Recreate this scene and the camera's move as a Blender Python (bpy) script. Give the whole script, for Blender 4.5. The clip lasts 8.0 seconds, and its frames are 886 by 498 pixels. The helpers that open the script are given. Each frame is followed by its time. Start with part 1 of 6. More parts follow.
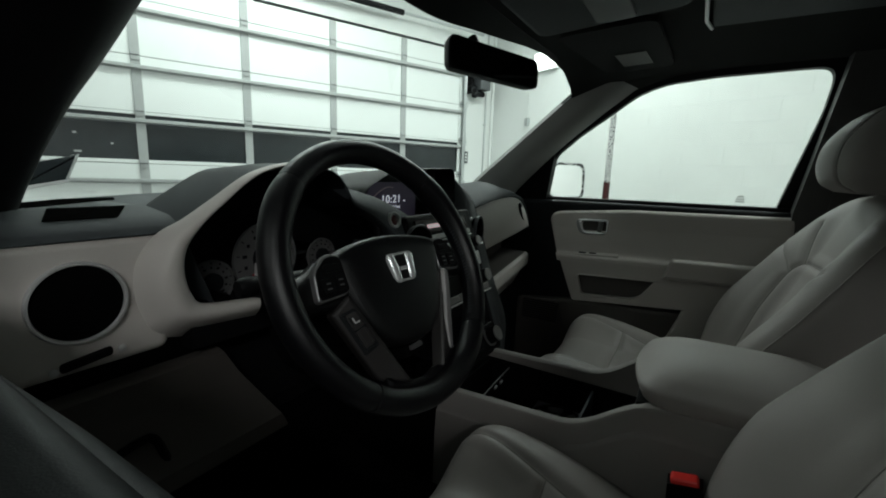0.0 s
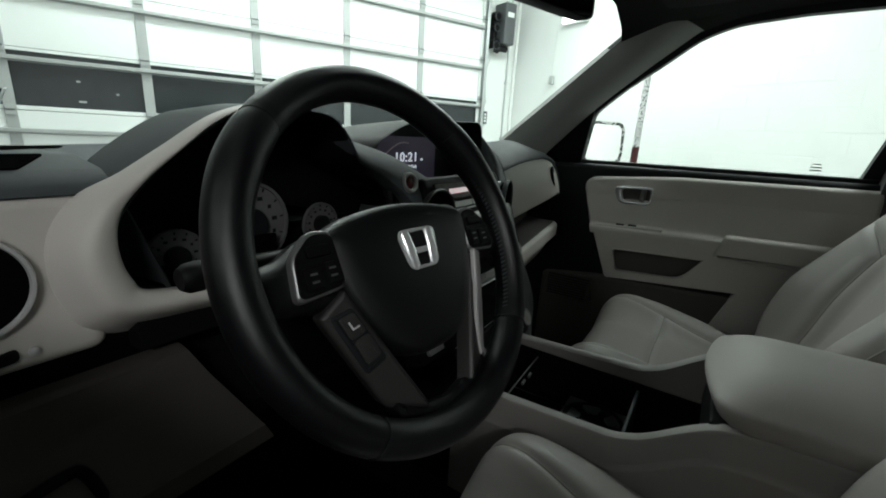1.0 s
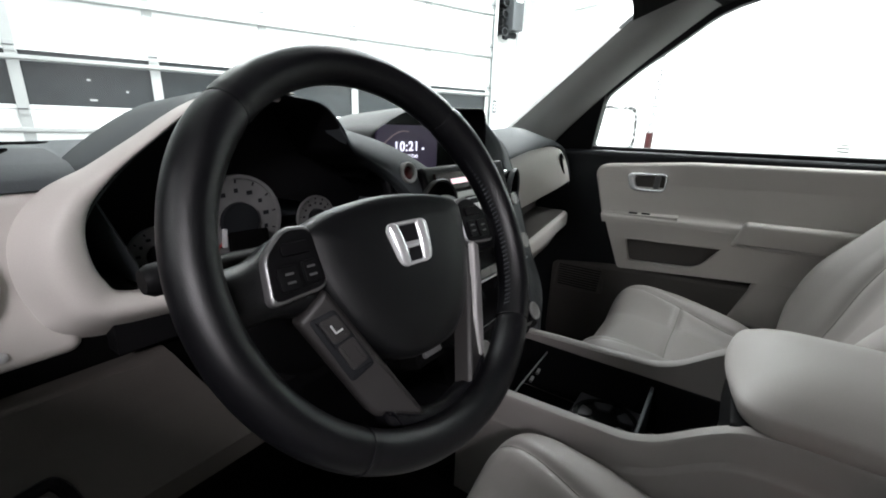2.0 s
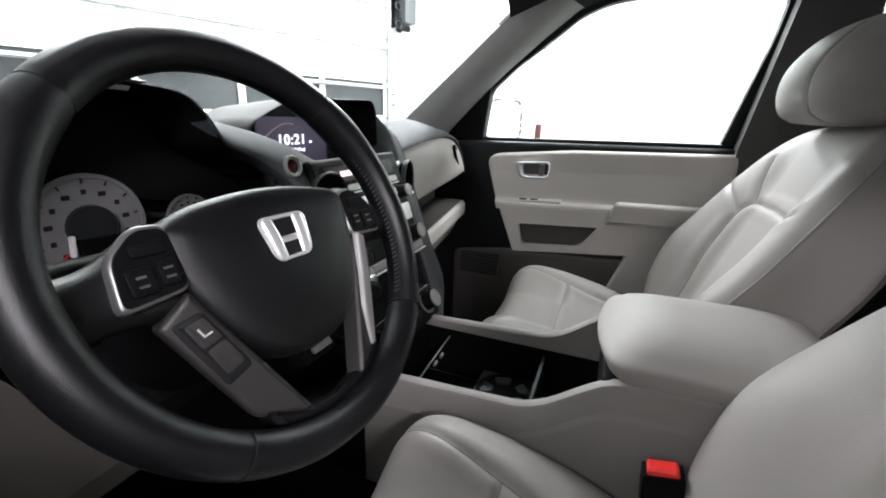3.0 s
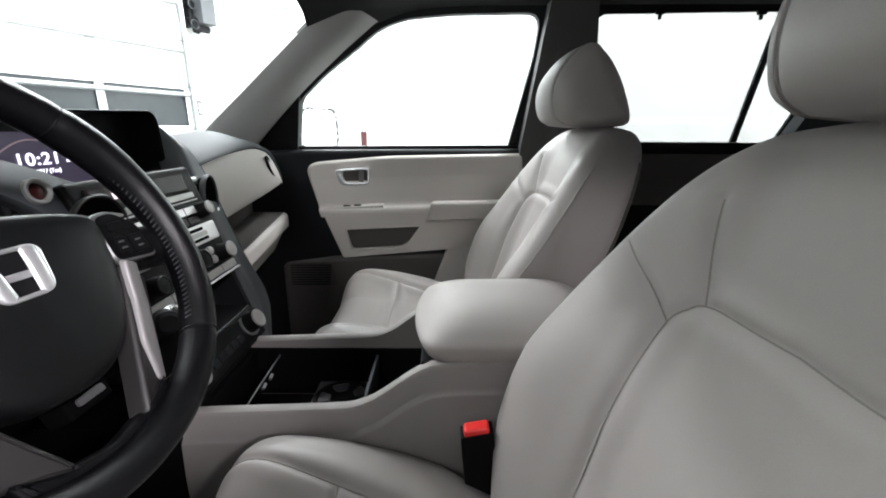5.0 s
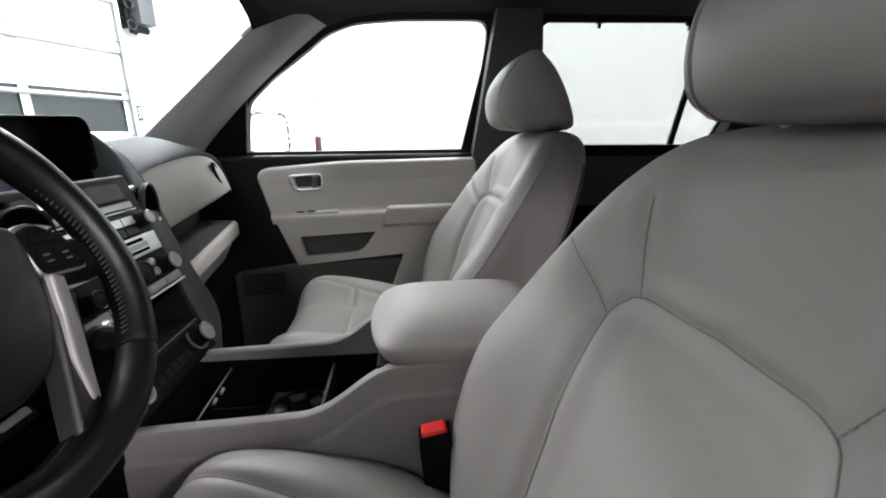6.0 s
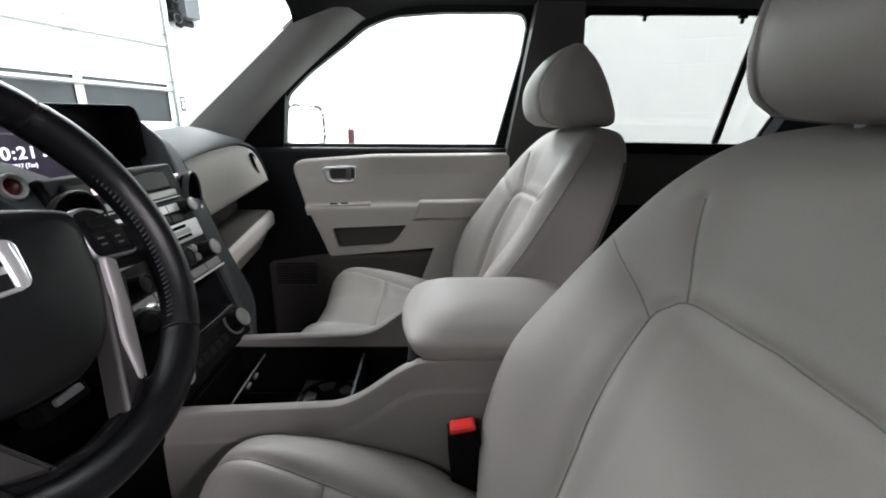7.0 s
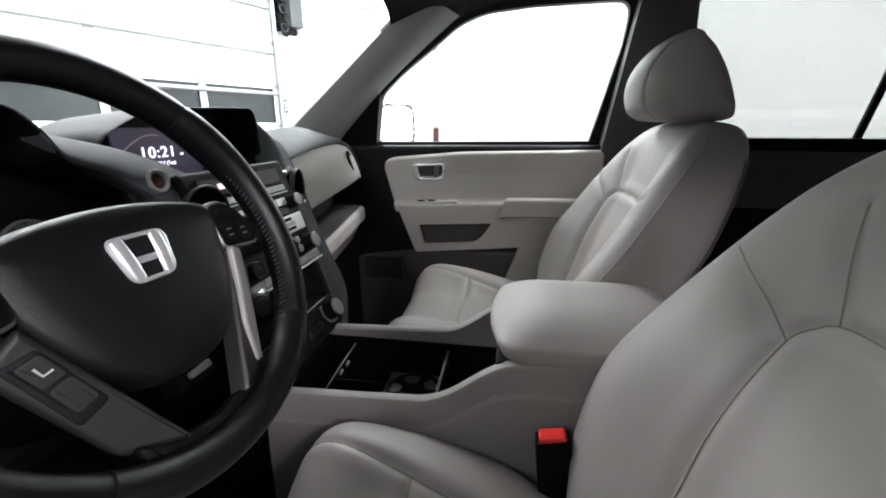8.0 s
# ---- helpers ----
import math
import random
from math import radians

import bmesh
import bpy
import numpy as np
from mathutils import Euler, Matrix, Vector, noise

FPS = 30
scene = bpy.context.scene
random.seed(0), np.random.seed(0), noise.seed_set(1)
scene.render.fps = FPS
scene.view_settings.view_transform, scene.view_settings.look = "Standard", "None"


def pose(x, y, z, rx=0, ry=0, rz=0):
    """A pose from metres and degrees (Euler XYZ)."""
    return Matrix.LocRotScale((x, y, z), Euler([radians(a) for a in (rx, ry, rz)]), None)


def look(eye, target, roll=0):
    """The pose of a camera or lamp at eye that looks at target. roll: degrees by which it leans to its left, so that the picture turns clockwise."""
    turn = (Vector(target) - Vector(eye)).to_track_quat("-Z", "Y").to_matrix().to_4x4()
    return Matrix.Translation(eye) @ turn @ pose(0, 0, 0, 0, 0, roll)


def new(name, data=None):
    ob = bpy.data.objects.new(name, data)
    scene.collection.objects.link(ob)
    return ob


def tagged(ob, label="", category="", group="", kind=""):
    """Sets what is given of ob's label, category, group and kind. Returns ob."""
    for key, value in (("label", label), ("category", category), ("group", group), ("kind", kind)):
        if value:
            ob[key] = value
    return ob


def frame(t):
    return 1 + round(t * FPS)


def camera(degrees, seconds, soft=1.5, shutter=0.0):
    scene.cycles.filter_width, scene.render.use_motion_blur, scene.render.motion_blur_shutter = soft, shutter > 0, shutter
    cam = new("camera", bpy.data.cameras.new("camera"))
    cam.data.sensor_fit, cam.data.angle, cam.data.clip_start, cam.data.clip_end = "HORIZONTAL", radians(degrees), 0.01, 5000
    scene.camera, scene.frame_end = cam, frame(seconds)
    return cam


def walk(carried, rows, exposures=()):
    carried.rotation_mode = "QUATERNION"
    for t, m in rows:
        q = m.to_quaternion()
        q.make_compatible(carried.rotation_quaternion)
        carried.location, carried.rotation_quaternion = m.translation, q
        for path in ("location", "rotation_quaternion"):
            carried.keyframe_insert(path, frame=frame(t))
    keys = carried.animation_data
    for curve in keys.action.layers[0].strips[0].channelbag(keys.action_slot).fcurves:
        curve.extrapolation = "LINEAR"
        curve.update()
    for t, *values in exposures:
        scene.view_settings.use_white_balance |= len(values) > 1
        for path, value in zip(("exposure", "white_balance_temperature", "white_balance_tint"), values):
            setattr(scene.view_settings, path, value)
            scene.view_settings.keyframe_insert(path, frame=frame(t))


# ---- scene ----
cam = camera(93.2, 8.0, soft=1.9)
PATH = [
    (0, (-0.803, -0.142, 1.24), (0.884, 0.871, 0.88), 2.1),
    (0.2, (-0.762, -0.103, 1.235), (0.909, 0.914, 0.816), 2.9),
    (0.5, (-0.736, -0.074, 1.234), (0.944, 0.915, 0.789), 2.7),
    (0.8, (-0.693, -0.047, 1.227), (0.967, 0.947, 0.72), 3.1),
    (1, (-0.686, -0.049, 1.223), (0.938, 0.99, 0.692), 3.3),
    (1.2, (-0.677, -0.044, 1.225), (0.911, 1.04, 0.672), 3.0),
    (2.3, (-0.649, -0.048, 1.216), (0.949, 1.0, 0.626), 1.3),
    (2.5, (-0.649, -0.055, 1.217), (1.007, 0.894, 0.62), 1.8),
    (3, (-0.645, -0.072, 1.215), (1.133, 0.63, 0.628), 1.7),
    (3.5, (-0.647, -0.09, 1.217), (1.201, 0.411, 0.641), 0.9),
    (4, (-0.648, -0.102, 1.216), (1.236, 0.231, 0.633), 0.8),
    (4.5, (-0.652, -0.115, 1.215), (1.26, 0.044, 0.651), 0.6),
    (5, (-0.657, -0.127, 1.218), (1.268, -0.129, 0.673), 0.3),
    (6.5, (-0.666, -0.14, 1.218), (1.253, -0.351, 0.694), -0.1),
    (7, (-0.658, -0.128, 1.217), (1.264, -0.189, 0.668), 0.9),
    (7.5, (-0.652, -0.115, 1.215), (1.266, 0.032, 0.666), 0.5),
    (8, (-0.649, -0.105, 1.216), (1.246, 0.2, 0.654), 0.1),
]
EXPOSURES = [(0.0, -1.07, 6300, 3), (0.6, -0.87, 6300, 3), (1.0, -0.5, 6300, 3), (1.2, -0.3, 6300, 5), (1.7, 0.4, 6300, 13), (2.3, 1.05, 6300, 17), (2.6, 1.2, 6300, 18), (3.2, 1.36, 6300, 18), (4.5, 1.5, 6300, 18), (5.2, 1.25, 6300, 18), (6.5, 1.05, 6300, 18), (8.0, 0.96, 6300, 18)]
walk(cam, [(t, look(eye, target, roll)) for t, eye, target, roll in PATH], EXPOSURES)

# ---- light: unseen fluorescent lamps added under the garage ceiling ----
world = bpy.data.worlds.new("world")
scene.world = world
world.use_nodes = True
world.node_tree.nodes["Background"].inputs[0].default_value = (0.9, 0.95, 1.0, 1)
world.node_tree.nodes["Background"].inputs[1].default_value = 0.02
LAMP_WATTS = 235.0

# The garage stands askew to the car: corner, way along the door wall to the car's left, way back along the side wall.
CORNER = Vector((5.548, 2.832, 0))
ALONG = Vector((-0.9142, 0.4053, 0))
BACK = Vector((-0.4053, -0.9142, 0))
GARAGE = Matrix.LocRotScale(CORNER, Matrix((ALONG, BACK, (0, 0, 1))).transposed().to_quaternion(), None)
ROOM_W, ROOM_L, ROOM_H = 9.5, 13.0, 3.8


# ---- materials ----
def material(name, color, rough=0.5, metal=0.0, grain=0.0, grain_scale=400.0, blotch=0.08, blotch_scale=6.0, bump=0.0, coat=0.0, sheen=0.0, rough_var=0.08, spec=0.5):
    """A principled surface with colour variation at two scales, uneven gloss and fine relief."""
    m = bpy.data.materials.new(name)
    m.use_nodes = True
    nt = m.node_tree
    p = nt.nodes["Principled BSDF"]
    co = nt.nodes.new("ShaderNodeTexCoord")
    fine = nt.nodes.new("ShaderNodeTexNoise")
    fine.inputs["Scale"].default_value, fine.inputs["Detail"].default_value = grain_scale, 3
    wide = nt.nodes.new("ShaderNodeTexNoise")
    wide.inputs["Scale"].default_value, wide.inputs["Detail"].default_value = blotch_scale, 5
    for n in (fine, wide):
        nt.links.new(co.outputs["Object"], n.inputs["Vector"])
    dark = tuple(c * (1 - blotch) for c in color) + (1,)
    light = tuple(min(1, c * (1 + blotch)) for c in color) + (1,)
    mix = nt.nodes.new("ShaderNodeMix")
    mix.data_type = "RGBA"
    mix.inputs[6].default_value, mix.inputs[7].default_value = dark, light
    nt.links.new(wide.outputs["Fac"], mix.inputs[0])
    mix2 = nt.nodes.new("ShaderNodeMix")
    mix2.data_type = "RGBA"
    mix2.blend_type = "MULTIPLY"
    mix2.inputs[0].default_value = grain
    nt.links.new(mix.outputs[2], mix2.inputs[6])
    nt.links.new(fine.outputs["Fac"], mix2.inputs[7])
    nt.links.new(mix2.outputs[2], p.inputs["Base Color"])
    rr = nt.nodes.new("ShaderNodeMapRange")
    rr.inputs["To Min"].default_value, rr.inputs["To Max"].default_value = max(0.02, rough - rough_var), min(1, rough + rough_var)
    nt.links.new(wide.outputs["Fac"], rr.inputs["Value"])
    nt.links.new(rr.outputs["Result"], p.inputs["Roughness"])
    p.inputs["Metallic"].default_value = metal
    p.inputs["Coat Weight"].default_value = coat
    p.inputs["Sheen Weight"].default_value = sheen
    p.inputs["Specular IOR Level"].default_value = spec
    if bump:
        b = nt.nodes.new("ShaderNodeBump")
        b.inputs["Strength"].default_value, b.inputs["Distance"].default_value = bump, 0.002
        nt.links.new(fine.outputs["Fac"], b.inputs["Height"])
        nt.links.new(b.outputs["Normal"], p.inputs["Normal"])
    return m


def glowing(name, color, strength):
    m = bpy.data.materials.new(name)
    m.use_nodes = True
    p = m.node_tree.nodes["Principled BSDF"]
    p.inputs["Base Color"].default_value = (*color, 1)
    p.inputs["Emission Color"].default_value = (*color, 1)
    p.inputs["Emission Strength"].default_value = strength
    return m


def pane(name, tint=(0.97, 0.98, 0.97), gloss=0.06):
    """Thin clear glass: mostly see-through, with a mirror gloss that grows at grazing angles."""
    m = bpy.data.materials.new(name)
    m.use_nodes = True
    nt = m.node_tree
    nt.nodes.remove(nt.nodes["Principled BSDF"])
    out = nt.nodes["Material Output"]
    clear = nt.nodes.new("ShaderNodeBsdfTransparent")
    clear.inputs[0].default_value = (*tint, 1)
    shine = nt.nodes.new("ShaderNodeBsdfGlossy")
    shine.inputs["Roughness"].default_value = 0.02
    face = nt.nodes.new("ShaderNodeLayerWeight")
    face.inputs["Blend"].default_value = 0.5
    power = nt.nodes.new("ShaderNodeMath")
    power.operation = "POWER"
    power.inputs[1].default_value = 5.0
    nt.links.new(face.outputs["Facing"], power.inputs[0])
    fr = nt.nodes.new("ShaderNodeMapRange")
    fr.inputs["To Min"].default_value, fr.inputs["To Max"].default_value = gloss * 0.5, 0.55
    nt.links.new(power.outputs[0], fr.inputs["Value"])
    mixer = nt.nodes.new("ShaderNodeMixShader")
    nt.links.new(fr.outputs[0], mixer.inputs[0])
    nt.links.new(clear.outputs[0], mixer.inputs[1])
    nt.links.new(shine.outputs[0], mixer.inputs[2])
    nt.links.new(mixer.outputs[0], out.inputs[0])
    return m


SEAT = material("grey_leather", (0.305, 0.280, 0.267), 0.46, grain=0.14, grain_scale=900, blotch=0.05, blotch_scale=5, bump=0.12, rough_var=0.1, spec=0.3)
# Console greige, darker than TRIM: the door sill's shade is in the colour.
CONS = material("shaded_console_plastic", (0.235, 0.218, 0.207), 0.55, grain=0.15, grain_scale=1200, blotch=0.04, bump=0.15, spec=0.3)
SEAM = material("seam_thread", (0.20, 0.186, 0.175), 0.8, grain=0.2)
TRIM = material("greige_plastic", (0.540, 0.510, 0.478), 0.5, grain=0.15, grain_scale=1200, blotch=0.04, bump=0.15, spec=0.35)
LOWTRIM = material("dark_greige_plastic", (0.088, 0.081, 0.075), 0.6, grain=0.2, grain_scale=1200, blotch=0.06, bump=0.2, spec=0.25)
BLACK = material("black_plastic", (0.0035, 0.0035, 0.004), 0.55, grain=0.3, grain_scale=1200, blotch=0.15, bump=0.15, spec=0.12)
DASH = material("charcoal_soft_plastic", (0.048, 0.054, 0.058), 0.64, grain=0.25, grain_scale=1100, blotch=0.08, bump=0.25, spec=0.2)
HUB = material("black_airbag_plastic", (0.0034, 0.0037, 0.0042), 0.42, grain=0.25, grain_scale=1400, blotch=0.15, bump=0.2, spec=0.36)
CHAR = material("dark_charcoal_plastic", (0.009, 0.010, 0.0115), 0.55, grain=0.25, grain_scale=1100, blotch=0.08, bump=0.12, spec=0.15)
WHEEL = material("black_leather", (0.0038, 0.0038, 0.0048), 0.38, grain=0.25, grain_scale=1400, blotch=0.15, blotch_scale=14, bump=0.14, rough_var=0.08, spec=0.34)
SATIN = material("satin_silver", (0.56, 0.56, 0.56), 0.34, 0.35, blotch=0.05)
STRUT = material("dull_galvanised_steel", (0.36, 0.375, 0.37), 0.5, 0.15, blotch=0.12, blotch_scale=30)
SEAL = material("grey_joint_rubber", (0.16, 0.17, 0.17), 0.7, blotch=0.2)
SIDEPAINT = material("glossy_white_block_paint", (0.78, 0.80, 0.785), 0.34, grain=0.10, grain_scale=22, blotch=0.05, blotch_scale=1.3, bump=0.9, rough_var=0.14)
BEZEL = material("dark_slate_plastic", (0.050, 0.056, 0.059), 0.5, grain=0.2, grain_scale=1100, bump=0.12, spec=0.3)
DULLSILVER = material("dull_silver_plastic", (0.26, 0.26, 0.25), 0.4, 0.4, blotch=0.08)
CUPGREY = material("grey_cup_holder_plastic", (0.050, 0.050, 0.054), 0.5, blotch=0.1)
# Mirror with the dark cabin's reflection put into its colour.
DIMGLASS = material("dark_reflection_mirror_glass", (0.07, 0.07, 0.075), 0.05, 1.0, blotch=0.0, rough_var=0.0)
PODSILVER = material("pod_silver_plastic", (0.15, 0.15, 0.15), 0.36, 0.5, blotch=0.05)
SPOKEGREY = material("brown_grey_spoke_plastic", (0.021, 0.0195, 0.019), 0.5, 0.1, blotch=0.06, spec=0.4)
DARKSILVER = material("dark_silver_plastic", (0.018, 0.0175, 0.017), 0.45, 0.3, blotch=0.05, spec=0.4)
CHROME = material("chrome", (0.90, 0.91, 0.92), 0.26, 0.7, blotch=0.03, rough_var=0.05)
# Grey cloth set near black: the shade under the roof is in the colour.
LINING = material("shaded_headliner_cloth", (0.022, 0.022, 0.0215), 0.9, grain=0.3, grain_scale=900, bump=0.3, spec=0.1)
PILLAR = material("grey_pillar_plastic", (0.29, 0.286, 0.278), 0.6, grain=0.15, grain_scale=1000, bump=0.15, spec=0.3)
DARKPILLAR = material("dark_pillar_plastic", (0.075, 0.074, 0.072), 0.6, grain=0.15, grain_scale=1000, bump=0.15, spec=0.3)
# Greige trim colour with footwell and recess shade put into it.
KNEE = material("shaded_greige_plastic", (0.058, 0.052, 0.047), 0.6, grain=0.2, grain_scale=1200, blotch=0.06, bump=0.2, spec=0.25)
CARPET = material("dark_carpet", (0.018, 0.017, 0.016), 0.95, grain=0.5, grain_scale=600, bump=0.6, spec=0.05)
RUBBER = material("black_rubber", (0.006, 0.006, 0.007), 0.6, blotch=0.2, spec=0.2)
RED = material("red_release_plastic", (0.75, 0.03, 0.025), 0.35, blotch=0.05)
WHITEPAINT = material("white_wall_paint", (0.76, 0.78, 0.765), 0.45, grain=0.06, grain_scale=60, blotch=0.04, blotch_scale=2.0, bump=0.25)
DOORPAINT = material("white_door_steel", (0.76, 0.79, 0.775), 0.4, grain=0.04, grain_scale=40, blotch=0.03, blotch_scale=2.0, bump=0.05)
GALV = material("galvanised_steel", (0.50, 0.52, 0.52), 0.38, 0.7, blotch=0.15, blotch_scale=30)
DARKGLASS = material("dark_door_glazing", (0.018, 0.022, 0.024), 0.16, blotch=0.3, blotch_scale=9)
CONCRETE = material("garage_concrete", (0.33, 0.33, 0.32), 0.55, grain=0.2, grain_scale=90, blotch=0.18, blotch_scale=1.5, bump=0.3)
GREYBOX = material("grey_metal_box", (0.075, 0.08, 0.085), 0.45, 0.2, blotch=0.1)


def speckled(name, share, scale, pale, dark, rough=0.35):
    """Pale colour broken by dark specks; share is the part that stays pale."""
    m = material(name, pale, rough)
    nt = m.node_tree
    n = nt.nodes.new("ShaderNodeTexNoise")
    n.inputs["Scale"].default_value, n.inputs["Detail"].default_value = scale, 4
    co = nt.nodes.new("ShaderNodeTexCoord")
    nt.links.new(co.outputs["Object"], n.inputs["Vector"])
    ramp = nt.nodes.new("ShaderNodeValToRGB")
    ramp.color_ramp.interpolation = "CONSTANT"
    ramp.color_ramp.elements[0].color = (*pale, 1)
    ramp.color_ramp.elements[1].color = (*dark, 1)
    ramp.color_ramp.elements[1].position = share
    nt.links.new(n.outputs["Fac"], ramp.inputs[0])
    nt.links.new(ramp.outputs[0], nt.nodes["Principled BSDF"].inputs["Base Color"])
    return m


SPECK = speckled("speckled_metal", 0.55, 70, (0.6, 0.6, 0.6), (0.04, 0.04, 0.05))
# Reflections in wet drops on dark paint, put in as pale specks.
DARKSPECK = speckled("wet_glint_paint", 0.47, 95, (0.5, 0.5, 0.5), (0.006, 0.006, 0.007))
KNOB = material("grey_knob_plastic", (0.10, 0.10, 0.10), 0.4, 0.3, blotch=0.1)
# Gloss-free black that puts the shade inside vents, slots and gaps into the colour.
VOID = material("black_void_plastic", (0.003, 0.003, 0.003), 0.8, blotch=0.2, spec=0.0)
SPOKE = material("lit_spoke_silver", (0.30, 0.292, 0.288), 0.42, 0.25, grain=0.1, blotch=0.06)
GLASS = pane("clear_glass")
TINTED = pane("tinted_glass", (0.55, 0.55, 0.545))
DARKRED = material("dark_red_paint", (0.045, 0.003, 0.004), 0.5, blotch=0.3, blotch_scale=60)
# For the unseen far wall; the grey sets how much light bounces back.
GREYWALL = material("bounce_grey_paint", (0.40, 0.405, 0.40), 0.6, grain=0.06, grain_scale=60, blotch=0.08, blotch_scale=2.0, bump=0.25)
MARK = material("pale_print", (0.6, 0.6, 0.6), 0.6, blotch=0.1)
TUBE_GLOW = glowing("lamp_tube", (0.95, 1.0, 0.97), 12.0)
DARKNEEDLE = material("dark_red_needle", (0.22, 0.012, 0.015), 0.5)
GAUGE = material("pale_gauge_face", (0.105, 0.104, 0.104), 0.5, blotch=0.2, blotch_scale=40)
MIRROR = material("mirror_silver", (0.9, 0.9, 0.9), 0.02, 1.0, blotch=0.0, rough_var=0.0)
CARPAINT = material("dark_blue_grey_paint", (0.035, 0.042, 0.05), 0.3, 0.3, blotch=0.05, coat=0.6)


# ---- building helpers ----
PLACE = {}


def thing(name, at, label, category, group="", kind=""):
    ob = new(name)
    ob.location = at
    ob.empty_display_size = 0.05
    PLACE[ob] = Matrix.Translation(at)
    return tagged(ob, label, category, group, kind)


def part(name, bm, mat, parent=None, label="", smooth=40, kind=""):
    """Links a bmesh in world places as one mesh object under a thing or under a part."""
    me = bpy.data.meshes.new(name)
    bmesh.ops.recalc_face_normals(bm, faces=bm.faces[:])
    bm.to_mesh(me)
    bm.free()
    me.materials.append(mat)
    if smooth:
        me.polygons.foreach_set("use_smooth", [True] * len(me.polygons))
        me.set_sharp_from_angle(angle=radians(smooth))
    ob = new(name, me)
    if smooth == 40 and len(me.polygons) < 2500:
        mod = ob.modifiers.new("even_shading", "WEIGHTED_NORMAL")
        mod.keep_sharp = True
        mod.weight = 80
    PLACE[ob] = Matrix.Identity(4)
    if parent:
        ob.parent = parent
        ob.matrix_parent_inverse = PLACE[parent].inverted()
    if label:
        ob["label"] = label
    if kind:
        ob["kind"] = kind
    return ob


def joined(*bms):
    out = bmesh.new()
    for b in bms:
        me = bpy.data.meshes.new("tmp")
        b.to_mesh(me)
        b.free()
        out.from_mesh(me)
        bpy.data.meshes.remove(me)
    return out


def loft(loops, ring=True, caps=True, close=False):
    """Skin through loops of equal length."""
    bm = bmesh.new()
    rows = [[bm.verts.new(p) for p in loop] for loop in loops]
    n = len(rows[0])
    pairs = list(zip(rows, rows[1:])) + ([(rows[-1], rows[0])] if close else [])
    for a, b in pairs:
        for i in range(n if ring else n - 1):
            j = (i + 1) % n
            bm.faces.new((a[i], a[j], b[j], b[i]))
    if caps and ring and not close:
        bm.faces.new(rows[0][::-1])
        bm.faces.new(rows[-1])
    return bm


def rounded(pts, r, n=5):
    """A polygon with its corners rounded by r (a number, or one for each corner)."""
    out = []
    k = len(pts)
    for i in range(k):
        p, a, b = Vector(pts[i]), Vector(pts[i - 1]), Vector(pts[(i + 1) % k])
        rad = r[i] if isinstance(r, (list, tuple)) else r
        da, db = (a - p), (b - p)
        la, lb = min(rad, da.length * 0.48), min(rad, db.length * 0.48)
        s, e = p + da.normalized() * la, p + db.normalized() * lb
        for t in range(n + 1):
            f = t / n
            out.append(s * (1 - f) ** 2 + p * 2 * f * (1 - f) + e * f * f)
    return out


def slab(outline, m, depth, bevel=0.003, seg=2, inset=0.0):
    """A plate: the outline in the pose's x, y, raised from 0 to depth along its z, with rounded upper edges."""
    pts = [Vector((*p[:2], 0)) for p in outline]
    mid = sum(pts, Vector()) / len(pts)
    loops = []
    lo = min(p.x for p in pts), min(p.y for p in pts)
    hi = max(p.x for p in pts), max(p.y for p in pts)
    size = max(1e-6, min(hi[0] - lo[0], hi[1] - lo[1]) / 2)

    def shrunk(d):
        out = []
        n = len(pts)
        for i, p in enumerate(pts):
            e = (pts[(i + 1) % n] - pts[i - 1])
            nrm = Vector((e.y, -e.x, 0))
            if nrm.length > 0:
                nrm.normalize()
            if AREA < 0:
                nrm = -nrm
            out.append(p - nrm * d)
        # where a tight corner would fold over itself, its points meet in one place
        for _ in range(3):
            i = 0
            while i < n:
                run = [i]
                while len(run) < n and (out[(run[-1] + 1) % n] - out[run[-1] % n]).dot(pts[(run[-1] + 1) % n] - pts[run[-1] % n]) < -1e-12:
                    run.append((run[-1] + 1) % n)
                if len(run) > 1:
                    mid_ = sum((out[k] for k in run), Vector()) / len(run)
                    for k in run:
                        out[k] = mid_
                i += len(run)
        return out

    AREA = sum(a.x * b.y - b.x * a.y for a, b in zip(pts, pts[1:] + pts[:1]))
    loops.append(pts)
    sign = 1 if depth > 0 else -1
    bevel = min(bevel, abs(depth) * 0.9, size * 0.8)
    if bevel > 0:
        for i in range(seg + 1):
            a = math.pi / 2 * i / seg
            loops.append([p + Vector((0, 0, depth - sign * bevel * (1 - math.sin(a)))) for p in shrunk(bevel * (1 - math.cos(a)))])
        if size > bevel + 0.006:
            loops.append([p + Vector((0, 0, depth)) for p in shrunk(bevel + 0.003)])
    else:
        loops.append([p + Vector((0, 0, depth)) for p in pts])
    bm = loft(loops)
    bmesh.ops.remove_doubles(bm, verts=bm.verts[:], dist=2e-5)
    bm.transform(m)
    return bm


def block(x0, x1, y0, y1, z0, z1, bevel=0.004, seg=2):
    bm = bmesh.new()
    bmesh.ops.create_cube(bm, size=1)
    bm.transform(Matrix.Translation(((x0 + x1) / 2, (y0 + y1) / 2, (z0 + z1) / 2)) @ Matrix.Diagonal((x1 - x0, y1 - y0, z1 - z0, 1)))
    if bevel:
        bmesh.ops.bevel(bm, geom=bm.edges[:], offset=bevel, segments=seg, profile=0.5, affect="EDGES")
    return bm


